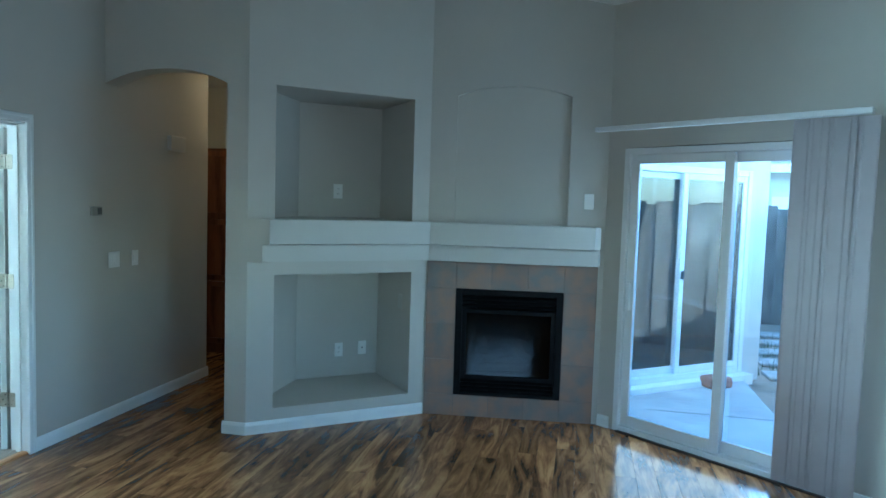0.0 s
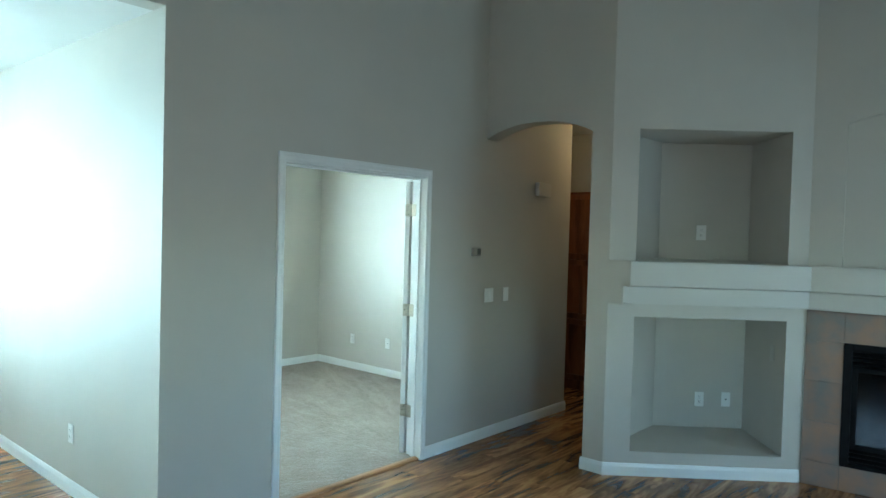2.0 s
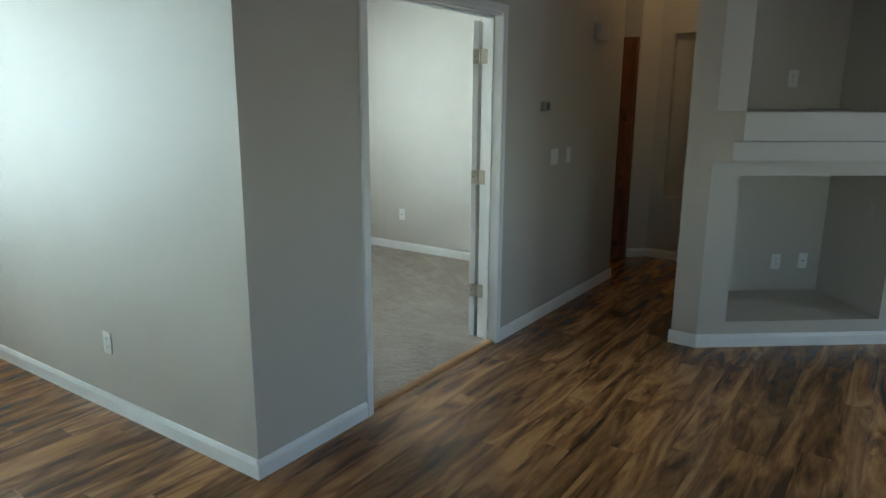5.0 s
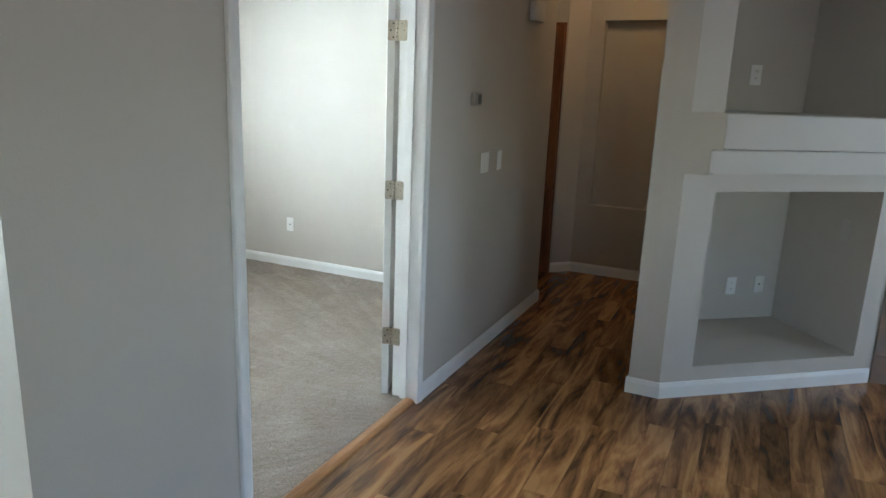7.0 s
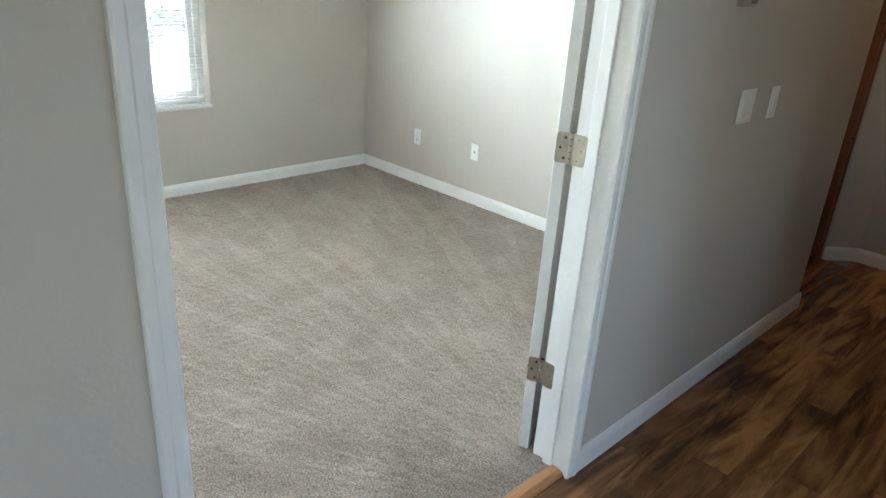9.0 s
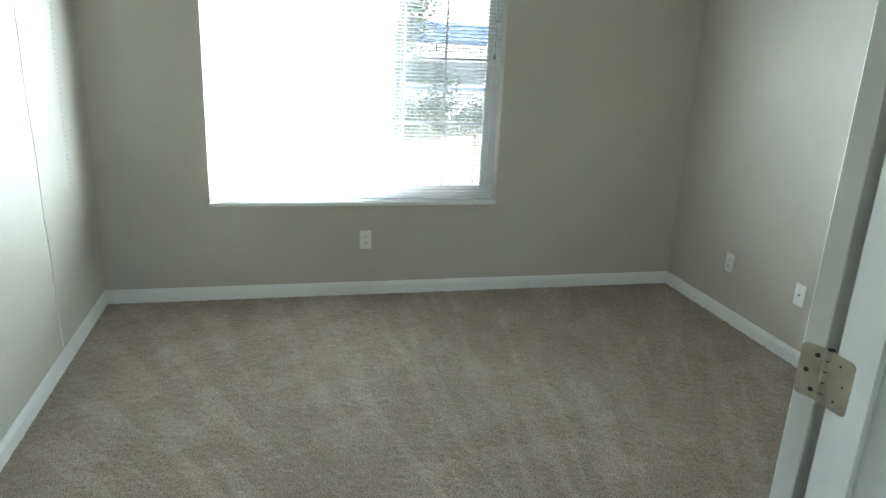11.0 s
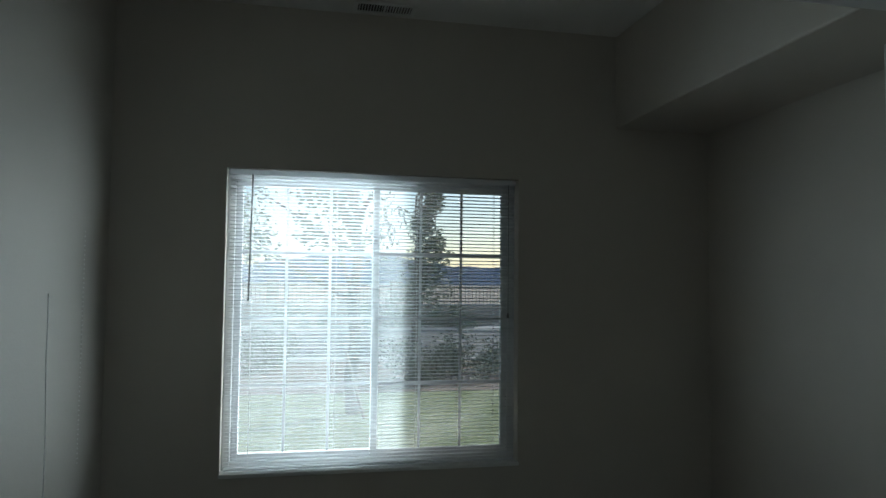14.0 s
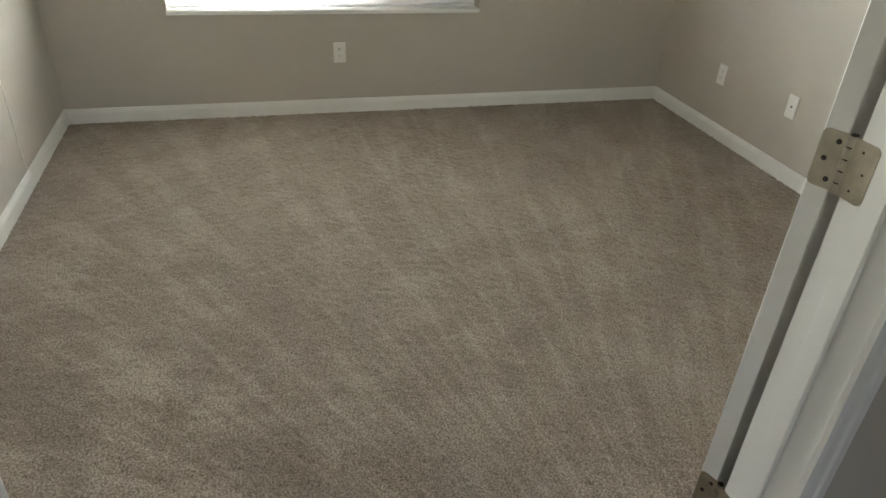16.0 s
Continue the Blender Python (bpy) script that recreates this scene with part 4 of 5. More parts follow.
plate("wall_outlet", on(space((DIN_W, 0), (1, 0)), -1.086 - DIN_W, 0.368), "white outlet low on the dining-room wall", group="dining outlets")
NB = space((1.070, 3.52), (0.547, 0.432))
plate("wall_outlet", on(NB, 0.358, 0.39), "white outlet at the back of the lower niche", group="niche outlets")
plate("cable_jack", on(NB, 0.564, 0.395), "white cable jack plate in the lower niche", face="jack", category="cable jack")
plate("wall_outlet", on(NB, 0.325, 1.705), "white outlet at the back of the upper niche", w=0.076, h=0.118, group="niche outlets")
sp_ = plate("blank_plate", on(space((1.617, 3.952), (0.429, -0.534)), 0.483, 0.853), "greige painted blank plate on the niche side wall", face=0, category="wall plate")
sp_.children[0].data.materials[0] = WALL_LIGHT

th = thing("thermostat", "small beige wall thermostat with a grey display", "thermostat", on(LEFT, 2.537, 1.507))
part("housing", boxm(-0.048, -0.026, -0.032, 0.048, -0.001, 0.032, 0.005, 2), BEIGEPLASTIC, th)
part("display", boxm(-0.002, -0.0275, -0.022, 0.042, -0.0262, 0.024, 0.001), GREYPLASTIC, th, "grey display")
ch = thing("door_chime", "cream door chime box high on the hall wall", "door chime", on(LEFT, 3.463, 2.05))
part("cover", boxm(-0.10, -0.045, -0.06, 0.10, -0.001, 0.06, 0.008, 2), WALL_LIGHT, ch)


# white strands modelled in place of sun streaks on the bedroom wall
cd = thing("hanging_cord", "thin white line modelled in place of a sun streak down the bedroom wall to the baseboard", "cord")
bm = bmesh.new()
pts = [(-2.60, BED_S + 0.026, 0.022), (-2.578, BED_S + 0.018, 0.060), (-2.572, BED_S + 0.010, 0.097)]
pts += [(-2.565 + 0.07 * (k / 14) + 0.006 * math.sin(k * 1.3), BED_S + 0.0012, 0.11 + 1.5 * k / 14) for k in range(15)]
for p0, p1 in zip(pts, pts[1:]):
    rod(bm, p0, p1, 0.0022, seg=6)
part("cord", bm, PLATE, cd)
# dotted row modelled for the sun spots let through the blind
cd = thing("bead_chain", "row of small white dots modelled in place of sun spots on the bedroom wall", "bead chain")
bm = bmesh.new()
for k in range(50):
    bmesh.ops.create_icosphere(bm, subdivisions=1, radius=0.0034, matrix=Matrix.Translation((-2.952, BED_S + 0.0026, 0.80 + k * 0.0225)))
part("bead", bm, PLATE, cd)


def ceiling_vent(m, w, d, label, slats):
    root = thing("ceiling_vent", label, "vent", m)
    bm = bmesh.new()
    for q in ((-w / 2, -w / 2 + 0.025, -d / 2, d / 2), (w / 2 - 0.025, w / 2, -d / 2, d / 2), (-w / 2 + 0.025, w / 2 - 0.025, -d / 2, -d / 2 + 0.02), (-w / 2 + 0.025, w / 2 - 0.025, d / 2 - 0.02, d / 2)):
        box(bm, q[0], q[2], -0.012, q[1], q[3], -0.001, 0.002)
    part("frame", bm, WHITE, root)
    part("backing", boxm(-w / 2 + 0.02, -d / 2 + 0.015, -0.002, w / 2 - 0.02, d / 2 - 0.015, -0.0009), SLOT, root, "dark duct behind")
    part("divider", boxm(-0.006, -d / 2 + 0.02, -0.011, 0.006, d / 2 - 0.02, -0.0025), WHITE, root)
    for i in range(slats):
        x = -w / 2 + 0.035 + (w - 0.07) * i / (slats - 1)
        if abs(x) < 0.008:
            continue
        part("slat", boxm(-0.0008, -d / 2 + 0.02, -0.005, 0.0008, d / 2 - 0.02, 0.005), WHITE, root, "", Matrix.Translation((x, 0, -0.0075)) @ Matrix.Rotation(radians(35 if x < 0 else -35), 4, "Y"))
    return root


ceiling_vent(Matrix.Translation((-3.235, 1.58, BED_TOP)) @ Matrix.Rotation(radians(90), 4, "Z"), 0.36, 0.15, "white louvred ceiling vent with two banks of slats", 19)
ceiling_vent(Matrix.Translation((-3.27, -1.58, DIN_TOP)) @ Matrix.Rotation(radians(90), 4, "Z"), 0.40, 0.15, "white louvred ceiling vent near the dining window", 19)

up = cut_no
along = Vector((SD.x, SD.y, 0))
across = up.cross(along)
VX, VY = 3.92, 3.43
tilt_m = Matrix(((along.x, across.x, up.x, VX), (along.y, across.y, up.y, VY), (along.z, across.z, up.z, ceil_z(VX, VY)), (0, 0, 0, 1)))
ceiling_vent(tilt_m, 0.36, 0.16, "white louvred vent in the sloped living-room ceiling", 19)

# ---- pendant lamp ----
PX, PY = -1.60, -1.765
pd = thing("pendant_lamp", "brushed nickel pendant with a clear glass bowl hung by a chain", "pendant lamp", Matrix.Translation((PX, PY, 0)))
RIM = 1.765
part("canopy", lathe(bmesh.new(), [(0.0, DIN_TOP - 0.03), (0.03, DIN_TOP - 0.03), (0.06, DIN_TOP - 0.012), (0.065, DIN_TOP - 0.0008), (0, DIN_TOP - 0.0008)], 24), NICKEL, pd, "", None, True)
z = DIN_TOP - 0.035
k = 0
while z > RIM + 0.44:
    bm = bmesh.new()
    for q in range(10):
        a0_, a1_ = 2 * math.pi * q / 10, 2 * math.pi * (q + 1) / 10
        p = [(0.008 * math.cos(a), 0.0, 0.019 * math.sin(a)) for a in (a0_, a1_)]
        rod(bm, p[0], p[1], 0.0022, seg=5)
    part("chain_link", bm, NICKEL, pd, "", Matrix.Translation((0, 0, z - 0.015)) @ Matrix.Rotation(radians(90 * (k % 2)), 4, "Z"))
    z -= 0.030
    k += 1
part("hub", lathe(bmesh.new(), [(0.0, RIM + 0.44), (0.02, RIM + 0.435), (0.055, RIM + 0.41), (0.058, RIM + 0.40), (0.02, RIM + 0.39), (0.012, RIM + 0.36), (0, RIM + 0.355)], 24), NICKEL, pd, "", None, True)
for i in range(3):
    a = 2 * math.pi * i / 3 + 0.5
    bm = bmesh.new()
    last = None
    for q in range(9):
        u = q / 8
        r = 0.030 + 0.16 * u ** 1.7
        p = (r * math.cos(a), r * math.sin(a), RIM + 0.40 - 0.395 * u)
        if last:
            rod(bm, last, p, 0.0028, seg=6)
        last = p
    part("arm", bm, NICKEL, pd)
part("rim", lathe(bmesh.new(), [(0.1908, RIM + 0.012), (0.2059, RIM + 0.008), (0.2084, RIM), (0.2059, RIM - 0.010), (0.1908, RIM - 0.012), (0.1908, RIM + 0.012)], 48), NICKEL, pd, "", None, True)
part("bowl", lathe(bmesh.new(), [(0.1900, RIM), (0.1800, RIM - 0.03), (0.1507, RIM - 0.065), (0.1004, RIM - 0.09), (0.0418, RIM - 0.102), (0.0017, RIM - 0.104), (0.0017, RIM - 0.100), (0.1004, RIM - 0.085), (0.1465, RIM - 0.06), (0.1758, RIM - 0.028), (0.1858, RIM)], 48), FROST, pd, "clear glass bowl", None, True)
part("finial", lathe(bmesh.new(), [(0, RIM - 0.125), (0.008, RIM - 0.12), (0.010, RIM - 0.11), (0.004, RIM - 0.1035)], 12), NICKEL, pd, "", None, True)

# ---- breakfast bar ----
C0 = Vector((1.765, -1.13))
BU = Vector((0.704, 0.710)).normalized()
BARM = Matrix.Translation((C0.x, C0.y, 0)) @ Matrix.Rotation(math.atan2(BU.y, BU.x), 4, "Z")
LB, WB = 0.62, 0.34
barc = thing("breakfast_bar", "raised breakfast bar with a taupe tiled top", "breakfast bar", BARM)
part("half_wall", boxm(0.06, -WB + 0.05, 0, LB - 0.06, -0.06, 1.015), WALL, barc, "greige drywall half wall")
part("substrate", boxm(0.004, -WB + 0.004, 1.016, LB - 0.004, -0.004, 1.062), BARGROUT, barc)


def bar_tile(x0, y0, x1, y1, name="tile"):
    part(name, boxm(x0 + 0.0015, y0 + 0.0015, 1.0625, x1 - 0.0015, y1 - 0.0015, 1.0705, 0.002), COUNTER, barc)


def edge_tile(x0, y0, x1, y1):
    part("edge_tile", boxm(x0, y0, 1.022, x1, y1, 1.073, 0.006, 2), COUNTER, barc, "rounded taupe edge tile")


e = 0.042
for k in range(4):
    x0, x1 = LB * k / 4, LB * (k + 1) / 4
    edge_tile(x0 + 0.001, -e, x1 - 0.001, 0.0)
    edge_tile(x0 + 0.001, -WB, x1 - 0.001, -WB + e)
for k in range(2):
    y0, y1 = -WB + e + (WB - 2 * e) * k / 2, -WB + e + (WB - 2 * e) * (k + 1) / 2
    edge_tile(0.0, y0 + 0.001, e, y1 - 0.001)
    edge_tile(LB - e, y0 + 0.001, LB, y1 - 0.001)
    xx = [e, e + 0.10, e + 0.27, e + 0.43, LB - e]
    for a, b in zip(xx, xx[1:]):
        bar_tile(a, y0, b, y1)

# ---- kitchen wall end and tall cabinet ----
setting("wall_kitchen_end", boxm(1.22, -1.988, 0, 1.42, -1.92, TALL), WALL, None, "greige drywall wall end beside the tall cabinet", "wall", True)


def tall_cabinet(name, x0, x1, y0, y1, h, splits, m, label):
    """Front faces along local -y; doors stacked at the given heights."""
    root = thing(name, label, "cabinet", m)
    part("body", boxm(x0, y0 + 0.02, 0, x1, y1, h, 0.002), CABINET, root)
    zs = [0.10, *splits, h - 0.02]
    for a, b in zip(zs, zs[1:]):
        fr = bmesh.new()
        f = 0.055
        u0, u1 = x0 + 0.012, x1 - 0.012
        for q in ((u0, u0 + f, a + 0.006, b - 0.006), (u1 - f, u1, a + 0.006, b - 0.006), (u0 + f, u1 - f, a + 0.006, a + 0.006 + f), (u0 + f, u1 - f, b - 0.006 - f, b - 0.006)):
            bar(fr, q[0], q[1], q[2], q[3], y0 - 0.002, y0 + 0.019, 0.004)
        dr = part("cabinet_door", fr, CABINET, root)
        part("door_panel", boxm(u0 + f - 0.004, y0 + 0.008, a + f, u1 - f + 0.004, y0 + 0.0185, b - f, 0.004), CABINET, dr)
    return root


tall_cabinet("tall_cabinet", 0.0, 0.62, 0.0, 0.58, 2.3, (1.10,), Matrix.Translation((1.47, -2.610, 0)) @ Matrix.Rotation(radians(90), 4, "Z"), "tall reddish-brown wooden kitchen cabinet beside a wall end")
tall_cabinet("linen_cabinet", 0.0, 1.0, 0.0, 0.04, 2.12, (0.76, 1.40), Matrix.Translation((-1.16, 4.795, 0)), "tall reddish-brown wooden linen cabinet in the hall alcove")

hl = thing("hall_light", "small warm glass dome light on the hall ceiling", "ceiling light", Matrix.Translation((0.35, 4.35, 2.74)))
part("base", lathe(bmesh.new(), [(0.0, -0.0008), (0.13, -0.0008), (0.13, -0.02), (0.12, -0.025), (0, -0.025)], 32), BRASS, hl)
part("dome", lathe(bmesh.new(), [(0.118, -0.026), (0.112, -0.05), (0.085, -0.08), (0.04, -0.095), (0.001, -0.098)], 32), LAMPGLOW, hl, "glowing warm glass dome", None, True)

# ---- outdoors by the patio ----
ground = bmesh.new()
prism(ground, [(-900, -900), (900, -900), (900, 900), (-900, 900)], -0.6, -0.115)
setting("ground", ground, DIRT, None, "dry bare dirt yard reaching the horizon", "ground")
bm = prism(bmesh.new(), [(3.0, 4.2), (3.66, 3.64), (5.70, 2.12), (5.70, 3.1), (4.95, 3.7), (4.95, 5.78), (4.85, 5.70)], -0.114, -0.05)
setting("patio", bm, CONCRETE, None, "pale concrete patio slab with cracks", "patio")
part("crack", boxm(3.9, 4.31, -0.0499, 4.9, 4.318, -0.0485), SLOT, None)
bpy.data.objects["crack"].matrix_world = Matrix.Translation((0, 0, 0))
tagged(bpy.data.objects["crack"], "dark control joint in the patio slab", "patio joint", kind="structure")
WING = space((3.12, 4.30), (0.775, 0.632))
wing = thing("house_wing", "pale stucco house wing with a second sliding door", "house wing", WING)
part("wall", wall_mesh(2.62, -0.1, 3.0, 0.2, [(0.55, 2.36, 0.0, 2.05)]), STUCCO, wing)
part("roof", boxm(-0.4, -0.35, 3.001, 2.95, 6.0, 3.15, 0.02), ROOFTILE, wing)
# hip mass out of view, added so the wing shades the side fence
bm = bmesh.new()
vs = [bm.verts.new(v) for v in ((-0.4, -0.35, 3.151), (2.95, -0.35, 3.151), (2.95, 6.0, 3.151), (-0.4, 6.0, 3.151), (1.27, 1.2, 4.7), (1.27, 4.4, 4.7))]
for q in ((0, 1, 4), (1, 2, 5, 4), (2, 3, 5), (3, 0, 4, 5), (0, 3, 2, 1)):
    bm.faces.new([vs[i] for i in q])
part("hip_roof", bm, ROOFTILE, wing)
part("side_wall", boxm(2.42, 0.201, -0.1, 2.62, 6.0, 3.0), STUCCO, wing)
part("back_wall", boxm(-0.3, 5.8, -0.1, 2.4195, 6.0, 3.0), WALL, wing)
part("room_floor", boxm(-0.3, 0.201, -0.1, 2.4195, 5.8, -0.01), CARPET, wing)
bm = bmesh.new()
for q in ((0.55, 0.61, 0, 2.05), (2.30, 2.36, 0, 2.05), (0.61, 2.30, 1.99, 2.05), (0.61, 2.30, 0.0, 0.06)):
    bar(bm, q[0], q[1], q[2], q[3], -0.01, 0.12, 0.004)
fr = part("door_frame", bm, VINYL, wing)
for a, b, y in ((0.61, 1.49, 0.05), (1.42, 2.30, 0.0)):
    sb = bmesh.new()
    bar(sb, a, a + 0.06, 0.061, 1.989, y, y + 0.035)
    bar(sb, b - 0.06, b, 0.061, 1.989, y, y + 0.035)
    bar(sb, a + 0.06, b - 0.06, 0.061, 0.13, y, y + 0.035)
    bar(sb, a + 0.06, b - 0.06, 1.93, 1.989, y, y + 0.035)
    sash = part("sash", sb, VINYL, wing)
    part("pane", boxm(a + 0.06, y + 0.014, 0.13, b - 0.06, y + 0.02, 1.93), WINGGLASS, sash)
part("threshold", boxm(0.52, -0.12, -0.10, 2.40, -0.011, 0.004, 0.005), VINYL, wing)
part("latch", boxm(1.432, -0.025, 0.98, 1.462, -0.001, 1.06, 0.004), SLOT, wing, "dark latch")

bm = boxm(-0.13, -0.09, -0.05, 0.13, 0.09, 0.06, 0.03, 2)
rk = part("paver", bm, BRICK, None, "", Matrix.Translation((4.62, 5.28, 0.0)) @ Matrix.Rotation(0.5, 4, "Z"))
tagged(rk, "rounded reddish paving brick lying by the threshold", "paver")
random.seed(12)
for x, y in ((5.55, 6.15), (5.62, 6.85), (5.72, 7.45), (5.80, 8.1), (5.88, 8.75)):
    bm = boxm(-0.28, -0.17, -0.1145, 0.28, 0.17, -0.075, 0.015, 2)
    st = part("stepping_stone", bm, STEPSTONE, None, "", Matrix.Translation((x, y, 0)) @ Matrix.Rotation(random.uniform(-0.2, 0.3), 4, "Z"))
    tagged(st, "flat grey stepping stone set in dirt", "stepping stone", "stepping stones in the yard")


def plank_fence(m, length, label):
    root = thing("fence", label, "fence", m)
    mes = []
    for v in range(4):
        random.seed(v)
        bm = boxm(0, 0, -0.11, 0.166, 0.018, 1.72 + random.uniform(-0.03, 0.03), 0.002)
        mes.append(mesh_of("picket", bm, FENCEWOOD))
    n = int(length / 0.146)
    for i in range(n):
        o = new("picket", mes[(i * 7 + i // 3) % 4])
        o.parent = root
        o.matrix_local = Matrix.Translation((i * 0.146, -0.0185 * (i % 2), 0)) @ Matrix.Rotation(0.004 * math.sin(i * 2.9), 4, "Y")
    for z in (0.3, 1.4):
        part("rail", boxm(0, 0.0225, z, length, 0.06, z + 0.09), FENCEWOOD, root)
    for i in range(int(length / 2.4) + 1):
        part("post", boxm(i * 2.4, 0.061, -0.11, i * 2.4 + 0.09, 0.15, 1.75), FENCEWOOD, root)
    return root


plank_fence(space((-0.5, 9.8), (1, 0)), 6.9, "weathered grey-brown board fence at the yard's end")
plank_fence(space((6.45, 9.8), (0, -1)), 9.0, "weathered grey-brown board fence along the side yard")
# grass tufts by the stones
bm = bmesh.new()
random.seed(5)
for k in range(900):
    cx, cy = random.choice(((5.25, 7.6), (5.4, 8.4), (5.1, 6.9)))
    x, y = random.gauss(cx, 0.3), random.gauss(cy, 0.35)
    a, h = random.uniform(0, 6.28), random.uniform(0.04, 0.12)
    dx, dy = 0.006 * math.cos(a), 0.006 * math.sin(a)
    v = [bm.verts.new(p) for p in ((x - dx, y - dy, -0.116), (x + dx, y + dy, -0.116), (x + random.uniform(-.04, .04), y + random.uniform(-.04, .04), -0.116 + h))]
    bm.faces.new(v)
o = part("weeds", bm, SHRUB)
tagged(o, "low green weeds growing in the dirt", "weeds", kind="stuff")

nb = thing("neighbour_house", "pale stucco neighbouring house with tiled hip roofs and an added unseen shade block", "house", Matrix.Translation((9.5, 18, -0.115)))
part("wall", boxm(-5, -3.5, 0, 5, 3.5, 2.75), STUCCO, nb)
bm = bmesh.new()
vs = [bm.verts.new(v) for v in ((-5.6, -4.1, 2.751), (5.6, -4.1, 2.751), (5.6, 4.1, 2.751), (-5.6, 4.1, 2.751), (-2, 0, 4.6), (2, 0, 4.6))]
for q in ((0, 1, 5, 4), (1, 2, 5), (2, 3, 4, 5), (3, 0, 4), (0, 3, 2, 1)):
    bm.faces.new([vs[i] for i in q])
part("roof", bm, ROOFTILE, nb)
# unseen tall block and roof, added to keep sun off the yard fence
part("upper_storey", boxm(-14.5, -3.5, 0, -5.001, 3.5, 5.3), STUCCO, nb)
bm = bmesh.new()
vs = [bm.verts.new(v) for v in ((-15.1, -4.1, 5.301), (-4.6, -4.1, 5.301), (-4.6, 4.1, 5.301), (-15.1, 4.1, 5.301), (-11.5, 0, 7.0), (-8.2, 0, 7.0))]
for q in ((0, 1, 5, 4), (1, 2, 5), (2, 3, 4, 5), (3, 0, 4), (0, 3, 2, 1)):
    bm.faces.new([vs[i] for i in q])
part("upper_roof", bm, ROOFTILE, nb)
part("fascia", boxm(-5.62, -4.16, 2.60, 5.62, -4.101, 2.78), VINYL, nb)
part("window", boxm(-2.2, -3.53, 0.9, -0.8, -3.501, 2.1), VINYL, nb)

# ---- front yard seen from the bedroom ----
bm = prism(bmesh.new(), [(-10.3, -60), (-3.9, -60), (-3.9, 60), (-10.3, 60)], -0.1149, -0.075)
setting("lawn", bm, LAWN, None, "sunlit yellow-green front lawn", "lawn")
bm = prism(bmesh.new(), [(-14.6, -60), (-10.301, -60), (-10.301, 60), (-14.6, 60)], -0.1149, -0.07)
setting("planting_bed", bm, MULCH, None, "brown bark mulch planting bed", "planting bed")
bm = prism(bmesh.new(), [(-15.0, -300), (-14.601, -300), (-14.601, 300), (-15.0, 300)], -0.1149, -0.03)
setting("kerb", bm, KERB, None, "pale concrete kerb along the road", "kerb")
bm = prism(bmesh.new(), [(-24.0, -300), (-15.001, -300), (-15.001, 300), (-24.0, 300)], -0.1149, -0.10)
setting("road", bm, ASPHALT, None, "grey asphalt road", "road")
bm = prism(bmesh.new(), [(-26.5, -300), (-24.001, -300), (-24.001, 300), (-26.5, 300)], -0.1149, -0.02)
setting("pavement", bm, KERB, None, "pale concrete pavement across the road", "pavement")
fw = thing("boundary_fence", "tan block wall with piers and dark iron rails", "boundary fence", space((-27.5, -45), (0, 1)))
part("wall", boxm(0, 0, -0.12, 90, 0.2, 0.75), FARWALL, fw)
part("coping", boxm(0, -0.03, 0.751, 90, 0.23, 0.82), KERB, fw)
for i in range(19):
    part("pier", boxm(i * 5 - 0.25, -0.1, -0.12, i * 5 + 0.25, 0.3, 1.75, 0.02), FARWALL, fw)
part("rail", boxm(0, 0.08, 1.52, 90, 0.12, 1.56), IRON, fw)
part("rail", boxm(0, 0.08, 0.92, 90, 0.12, 0.96), IRON, fw)
pme = mesh_of("bar", boxm(-0.012, 0.09, 0.82, 0.012, 0.112, 1.62), IRON)
for i in range(250):
    o = new("bar", pme)
    o.parent = fw
    o.matrix_local = Matrix.Translation((28 + i * 0.16, 0, 0))

rng = np.random.default_rng(3)
n = 90
my = np.linspace(-3200, 3200, n)
mh = 70 + 38 * np.sin(my / 420.0 + 1.0) + 18 * np.sin(my / 133.0) + rng.uniform(-6, 6, n)
bm = bmesh.new()
lo = [bm.verts.new((-2600, y, -5)) for y in my]
hi = [bm.verts.new((-2750, y, max(20, h))) for y, h in zip(my, mh)]
bk = [bm.verts.new((-3100, y, -5)) for y in my]
for i in range(n - 1):
    bm.faces.new((lo[i], lo[i + 1], hi[i + 1], hi[i]))
    bm.faces.new((hi[i], hi[i + 1], bk[i + 1], bk[i]))
setting("backdrop_mountains", bm, HILL, None, "distant hazy blue mountain range", "backdrop")


def foliage(name, centres, count, leaf, seed):
    """Leaves as small bent quads scattered through overlapping clumps."""
    rng = np.random.default_rng(seed)
    cs = np.array(centres)
    pick = rng.integers(0, len(cs), count)
    d = rng.normal(size=(count, 3))
    d /= np.linalg.norm(d, axis=1)[:, None]
    pos = cs[pick, :3] + d * (cs[pick, 3:4] * rng.uniform(0.25, 1.0, (count, 1)) ** 0.6) * np.array([1, 1, 0.9])
    u = rng.normal(size=(count, 3))
    u /= np.linalg.norm(u, axis=1)[:, None]
    w = np.cross(u, rng.normal(size=(count, 3)))
    w /= np.linalg.norm(w, axis=1)[:, None]
    s = leaf * rng.uniform(0.6, 1.3, (count, 1))
    v = np.stack([pos - u * s, pos + w * s * 0.45, pos + u * s, pos - w * s * 0.45], 1).reshape(-1, 3)
    f = np.arange(count * 4).reshape(-1, 4)
    me = bpy.data.meshes.new(name)
    me.from_pydata(v.tolist(), [], f.tolist())
    return me


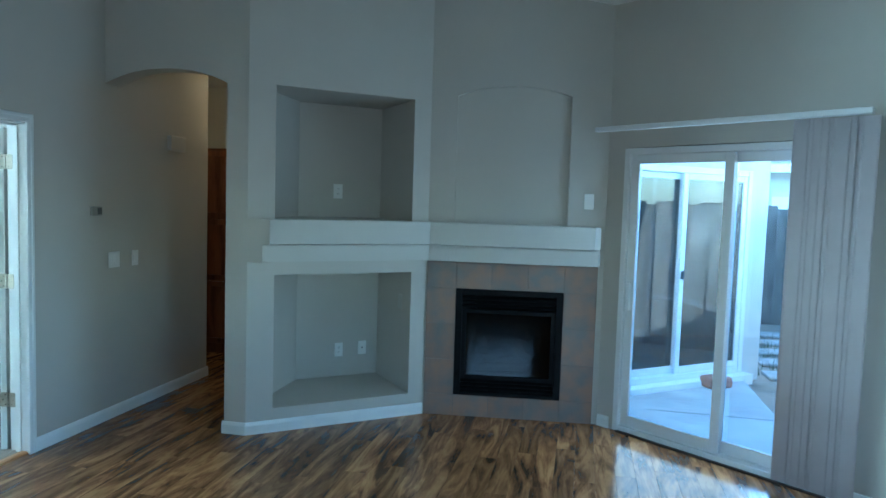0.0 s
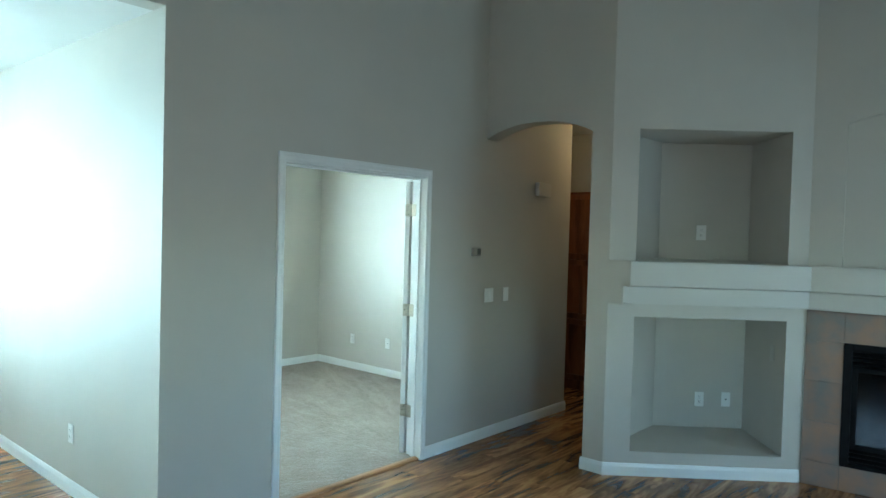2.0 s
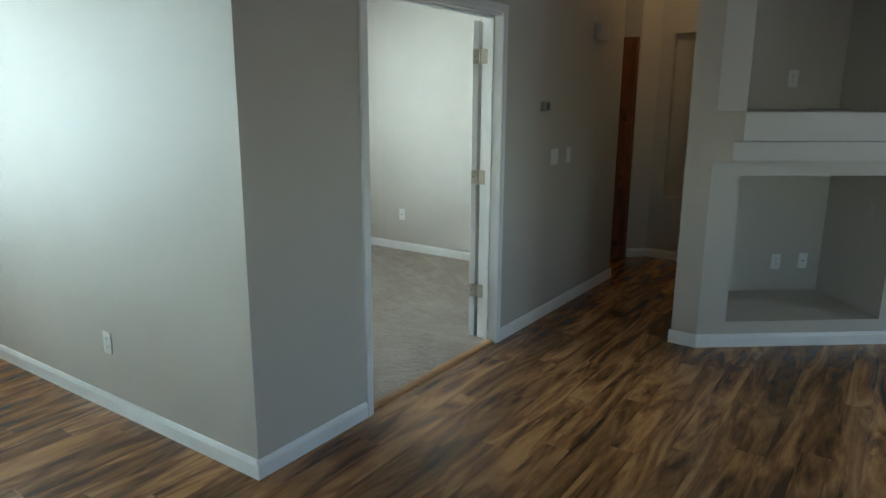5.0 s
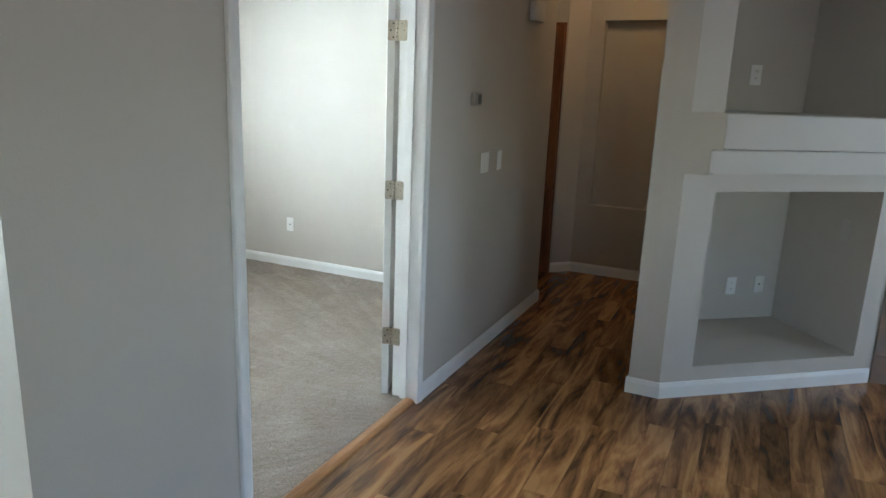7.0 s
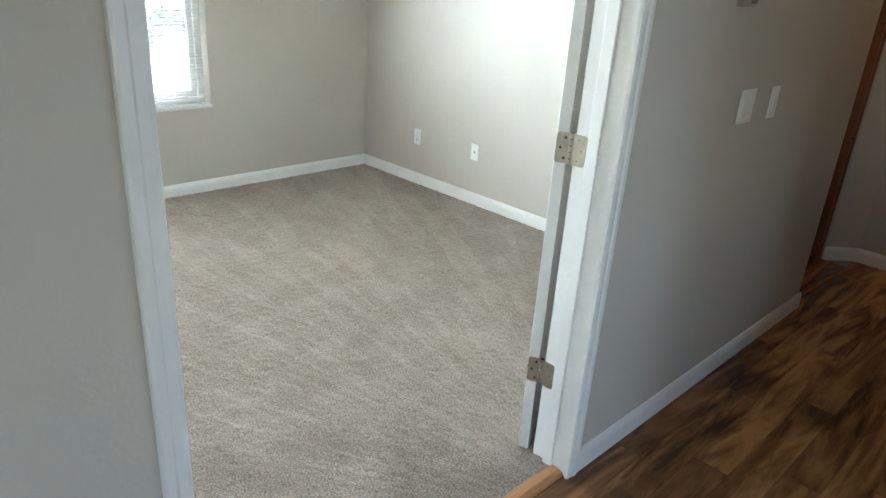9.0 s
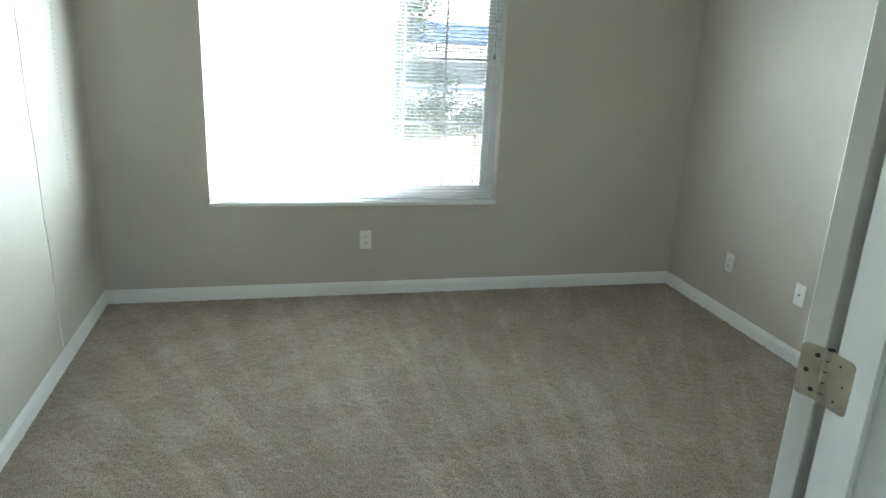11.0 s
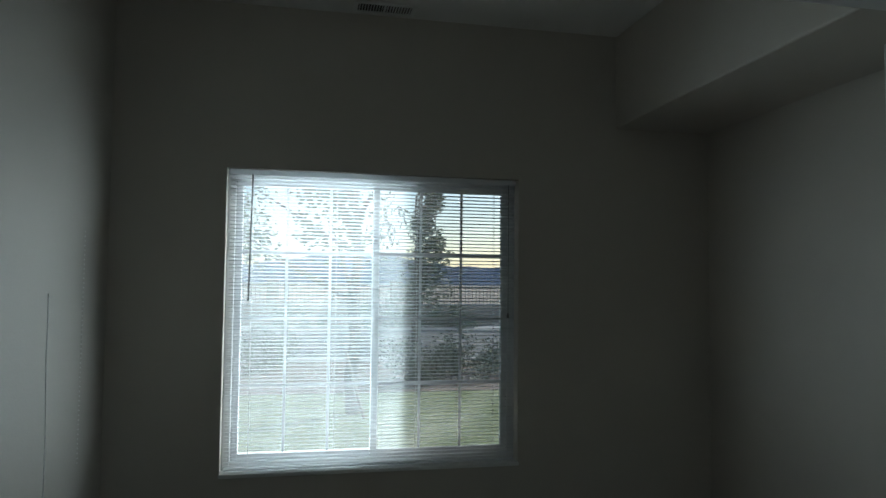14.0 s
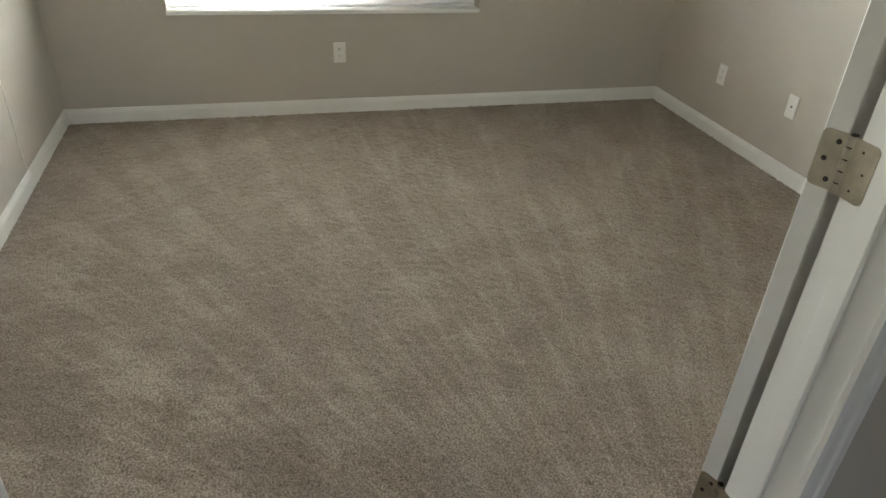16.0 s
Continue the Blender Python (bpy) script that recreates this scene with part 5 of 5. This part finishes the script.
def tree(x, y, h, trunk_r, clumps, count, leaf, seed, label, lean=0.0, mat=None):
    root = thing("tree", label, "tree", Matrix.Translation((x, y, -0.09)))
    random.seed(seed)
    bm = bmesh.new()
    last = Vector((0, 0, 0))
    for k in range(1, 9):
        u = k / 8
        p = Vector((lean * u * h * 0.3 + random.uniform(-.04, .04), random.uniform(-.05, .05), u * h * 0.8))
        rod(bm, last, p, trunk_r * (1 - 0.8 * (u - 1 / 8)), trunk_r * (1 - 0.8 * u), 9)
        last = p
    for cx, cy, cz, r in clumps:
        z0 = max(0.3 * h, cz - r - 0.4)
        rod(bm, (lean * z0 * 0.3, 0, z0), (cx, cy, cz), trunk_r * 0.35, trunk_r * 0.08, 6)
    part("trunk", bm, BARK, root)
    me = foliage("crown", clumps, count, leaf, seed)
    me.materials.append(mat or LEAF)
    o = new("crown", me)
    o.parent = root
    return root


random.seed(21)
cl = [(random.uniform(-1.5, 1.5), random.uniform(-2.2, 0.8), random.uniform(2.3, 5.2), random.uniform(0.35, 0.8)) for k in range(26)]
tree(-8.6, 1.84, 5.0, 0.10, cl, 9000, 0.055, 31, "young street tree with airy green crown on the lawn", 0.06)
cl = [(random.uniform(-0.3, 0.3) * (1 - k / 26), random.uniform(-0.55, 0.55) * (1 - k / 26) + 0.15 + 0.012 * k, 1.1 + k * 0.19, 0.55 * (1 - k / 27) + 0.12) for k in range(24)]
tree(-19.8, 4.55, 5.6, 0.14, cl, 5000, 0.07, 32, "tall narrow dark conifer across the kerb")
cl = [(random.uniform(-1.2, 1.2), random.uniform(-1.6, 1.6), random.uniform(2.5, 5.5), random.uniform(0.5, 1.0)) for k in range(20)]
tree(-18.5, -3.2, 5.5, 0.13, cl, 7000, 0.08, 33, "leafy green street tree beside the road")
tree(-13.0, -6.0, 5.0, 0.12, cl, 7000, 0.08, 34, "leafy green yard tree with a spreading crown")

# unseen tree added towards the sun to shade half the bedroom window
cl = [(random.uniform(-1.3, 1.3), random.uniform(-1.3, 1.9), random.uniform(3.0, 6.6), random.uniform(0.5, 0.9)) for k in range(30)]
tree(-8.5, 10.3, 6.2, 0.16, cl, 16000, 0.08, 35, "tall leafy tree added out of view to shade the bedroom window")

stake = part("tree_stake", rod(rod(bmesh.new(), (-8.25, 1.965, -0.1), (-8.56, 1.74, 0.74), 0.02), (-8.55, 1.745, 0.70), (-8.6, 1.80, 0.70), 0.008), FARWALL)
tagged(stake, "leaning pale wooden stake propping the young tree", "tree stake")


def shrub(x, y, r, h, seed, label):
    root = thing("shrub", label, "shrub", Matrix.Translation((x, y, -0.07)))
    random.seed(seed)
    cl = [(random.uniform(-r, r) * 0.7, random.uniform(-r, r) * 0.9, random.uniform(0.15, h * 0.75), random.uniform(0.25, 0.45) * min(r, 1)) for k in range(16)]
    bm = bmesh.new()
    for cx, cy, cz, rr in cl:
        rod(bm, (0, 0, 0), (cx, cy, cz), 0.015, 0.004, 5)
    part("stems", bm, BARK, root)
    me = foliage("leaves", cl, 3500, 0.04, seed)
    me.materials.append(SHRUB)
    o = new("leaves", me)
    o.parent = root


shrub(-11.6, 3.5, 1.0, 0.85, 41, "low rounded green shrub in the mulch bed")
shrub(-12.4, 5.6, 1.0, 0.6, 42, "low spreading green shrub in the mulch bed")
shrub(-13.2, 0.2, 0.9, 0.8, 43, "small rounded shrub by the kerb")
shrub(-25.5, 4.6, 1.3, 1.1, 44, "dark rounded shrub across the road")
shrub(-25.5, 6.6, 1.2, 1.1, 45, "dark rounded shrub across the road")
shrub(-25.5, 1.2, 1.2, 1.0, 46, "dark rounded shrub across the road")
shrub(-12.8, -3.2, 1.1, 0.9, 47, "rounded green shrub in the mulch bed")

# ---- laminate planks ----
PW, PL = 0.1235, 1.21
random.seed(99)
plank_cache = {}


def clip(poly, px, py, nx_, ny_):
    out = []
    for i in range(len(poly)):
        a, b = poly[i], poly[(i + 1) % len(poly)]
        da, db = (a[0] - px) * nx_ + (a[1] - py) * ny_, (b[0] - px) * nx_ + (b[1] - py) * ny_
        if da <= 0:
            out.append(a)
        if da * db < 0:
            t = da / (da - db)
            out.append((a[0] + (b[0] - a[0]) * t, a[1] + (b[1] - a[1]) * t))
    return out


def plank_geo(verts, faces, poly, x0, y0):
    """A clipped plank: a slab with a fine chamfer round its top."""
    n = len(poly)
    cx, cy = sum(p[0] for p in poly) / n, sum(p[1] for p in poly) / n
    b = len(verts)
    for z, k in ((-0.0118, 0.0), (-0.0008, 0.0), (0.0, 0.0009)):
        for x, y in poly:
            verts.append((x - math.copysign(k, x - cx) - x0, y - math.copysign(k, y - cy) - y0, z))
    for r in range(2):
        for i in range(n):
            j = (i + 1) % n
            faces.append((b + r * n + i, b + r * n + j, b + (r + 1) * n + j, b + (r + 1) * n + i))
    faces.append(tuple(b + 2 * n + i for i in range(n)))


slider_n = (-CEIL_N.x, -CEIL_N.y)
floor_ob = bpy.data.objects["floor"]
near_count = 0
rest_v, rest_f = [], []
x = DIN_W
col = 0
while x < EAST_X:
    x1 = min(x + PW, EAST_X)
    runs = []
    if x1 <= 0.0 + PW * 0.5:
        runs.append((SOUTH_Y, 0.0))
        if x > -1.31:
            runs.append((3.97, 4.84))
    else:
        runs.append((SOUTH_Y, 4.99 if x1 < 0.95 else 3.62))
    start = -(col * 0.437 % 1) * PL
    for ra, rb in runs:
        y = SOUTH_Y + start
        while y < rb:
            ya, yb = max(y, ra), min(y + PL, rb)
            if yb - ya > 0.01:
                poly = [(x + 0.0003, ya + 0.0003), (x1 - 0.0003, ya + 0.0003), (x1 - 0.0003, yb - 0.0003), (x + 0.0003, yb - 0.0003)]
                if x > 3.0:
                    poly = clip(poly, SP.x, SP.y, slider_n[0], slider_n[1])
                if len(poly) >= 3:
                    near = near_count < 290 and -3.6 <= x <= 4.6 and yb > -1.9
                    if near:
                        key = (round(yb - ya, 3), len(poly), round(x1 - x, 3))
                        full = len(poly) == 4 and abs(poly[2][1] - (yb - 0.0003)) < 1e-6 and abs(poly[3][1] - (yb - 0.0003)) < 1e-6
                        if full and key in plank_cache:
                            pm = plank_cache[key]
                        else:
                            v, f = [], []
                            plank_geo(v, f, poly, x, ya)
                            pm = bpy.data.meshes.new("plank")
                            pm.from_pydata(v, [], f)
                            pm.materials.append(FLOORWOOD)
                            if full:
                                plank_cache[key] = pm
                        o = new("plank", pm)
                        o.parent = floor_ob
                        o.location = (x, ya, 0)
                        near_count += 1
                    else:
                        plank_geo(rest_v, rest_f, poly, 0, 0)
            y += PL
    x = x1
    col += 1
pm = bpy.data.meshes.new("planks")
pm.from_pydata(rest_v, [], rest_f)
pm.materials.append(FLOORWOOD)
o = new("planks", pm)
o.parent = floor_ob
tagged(o, "", "", "", "stuff")
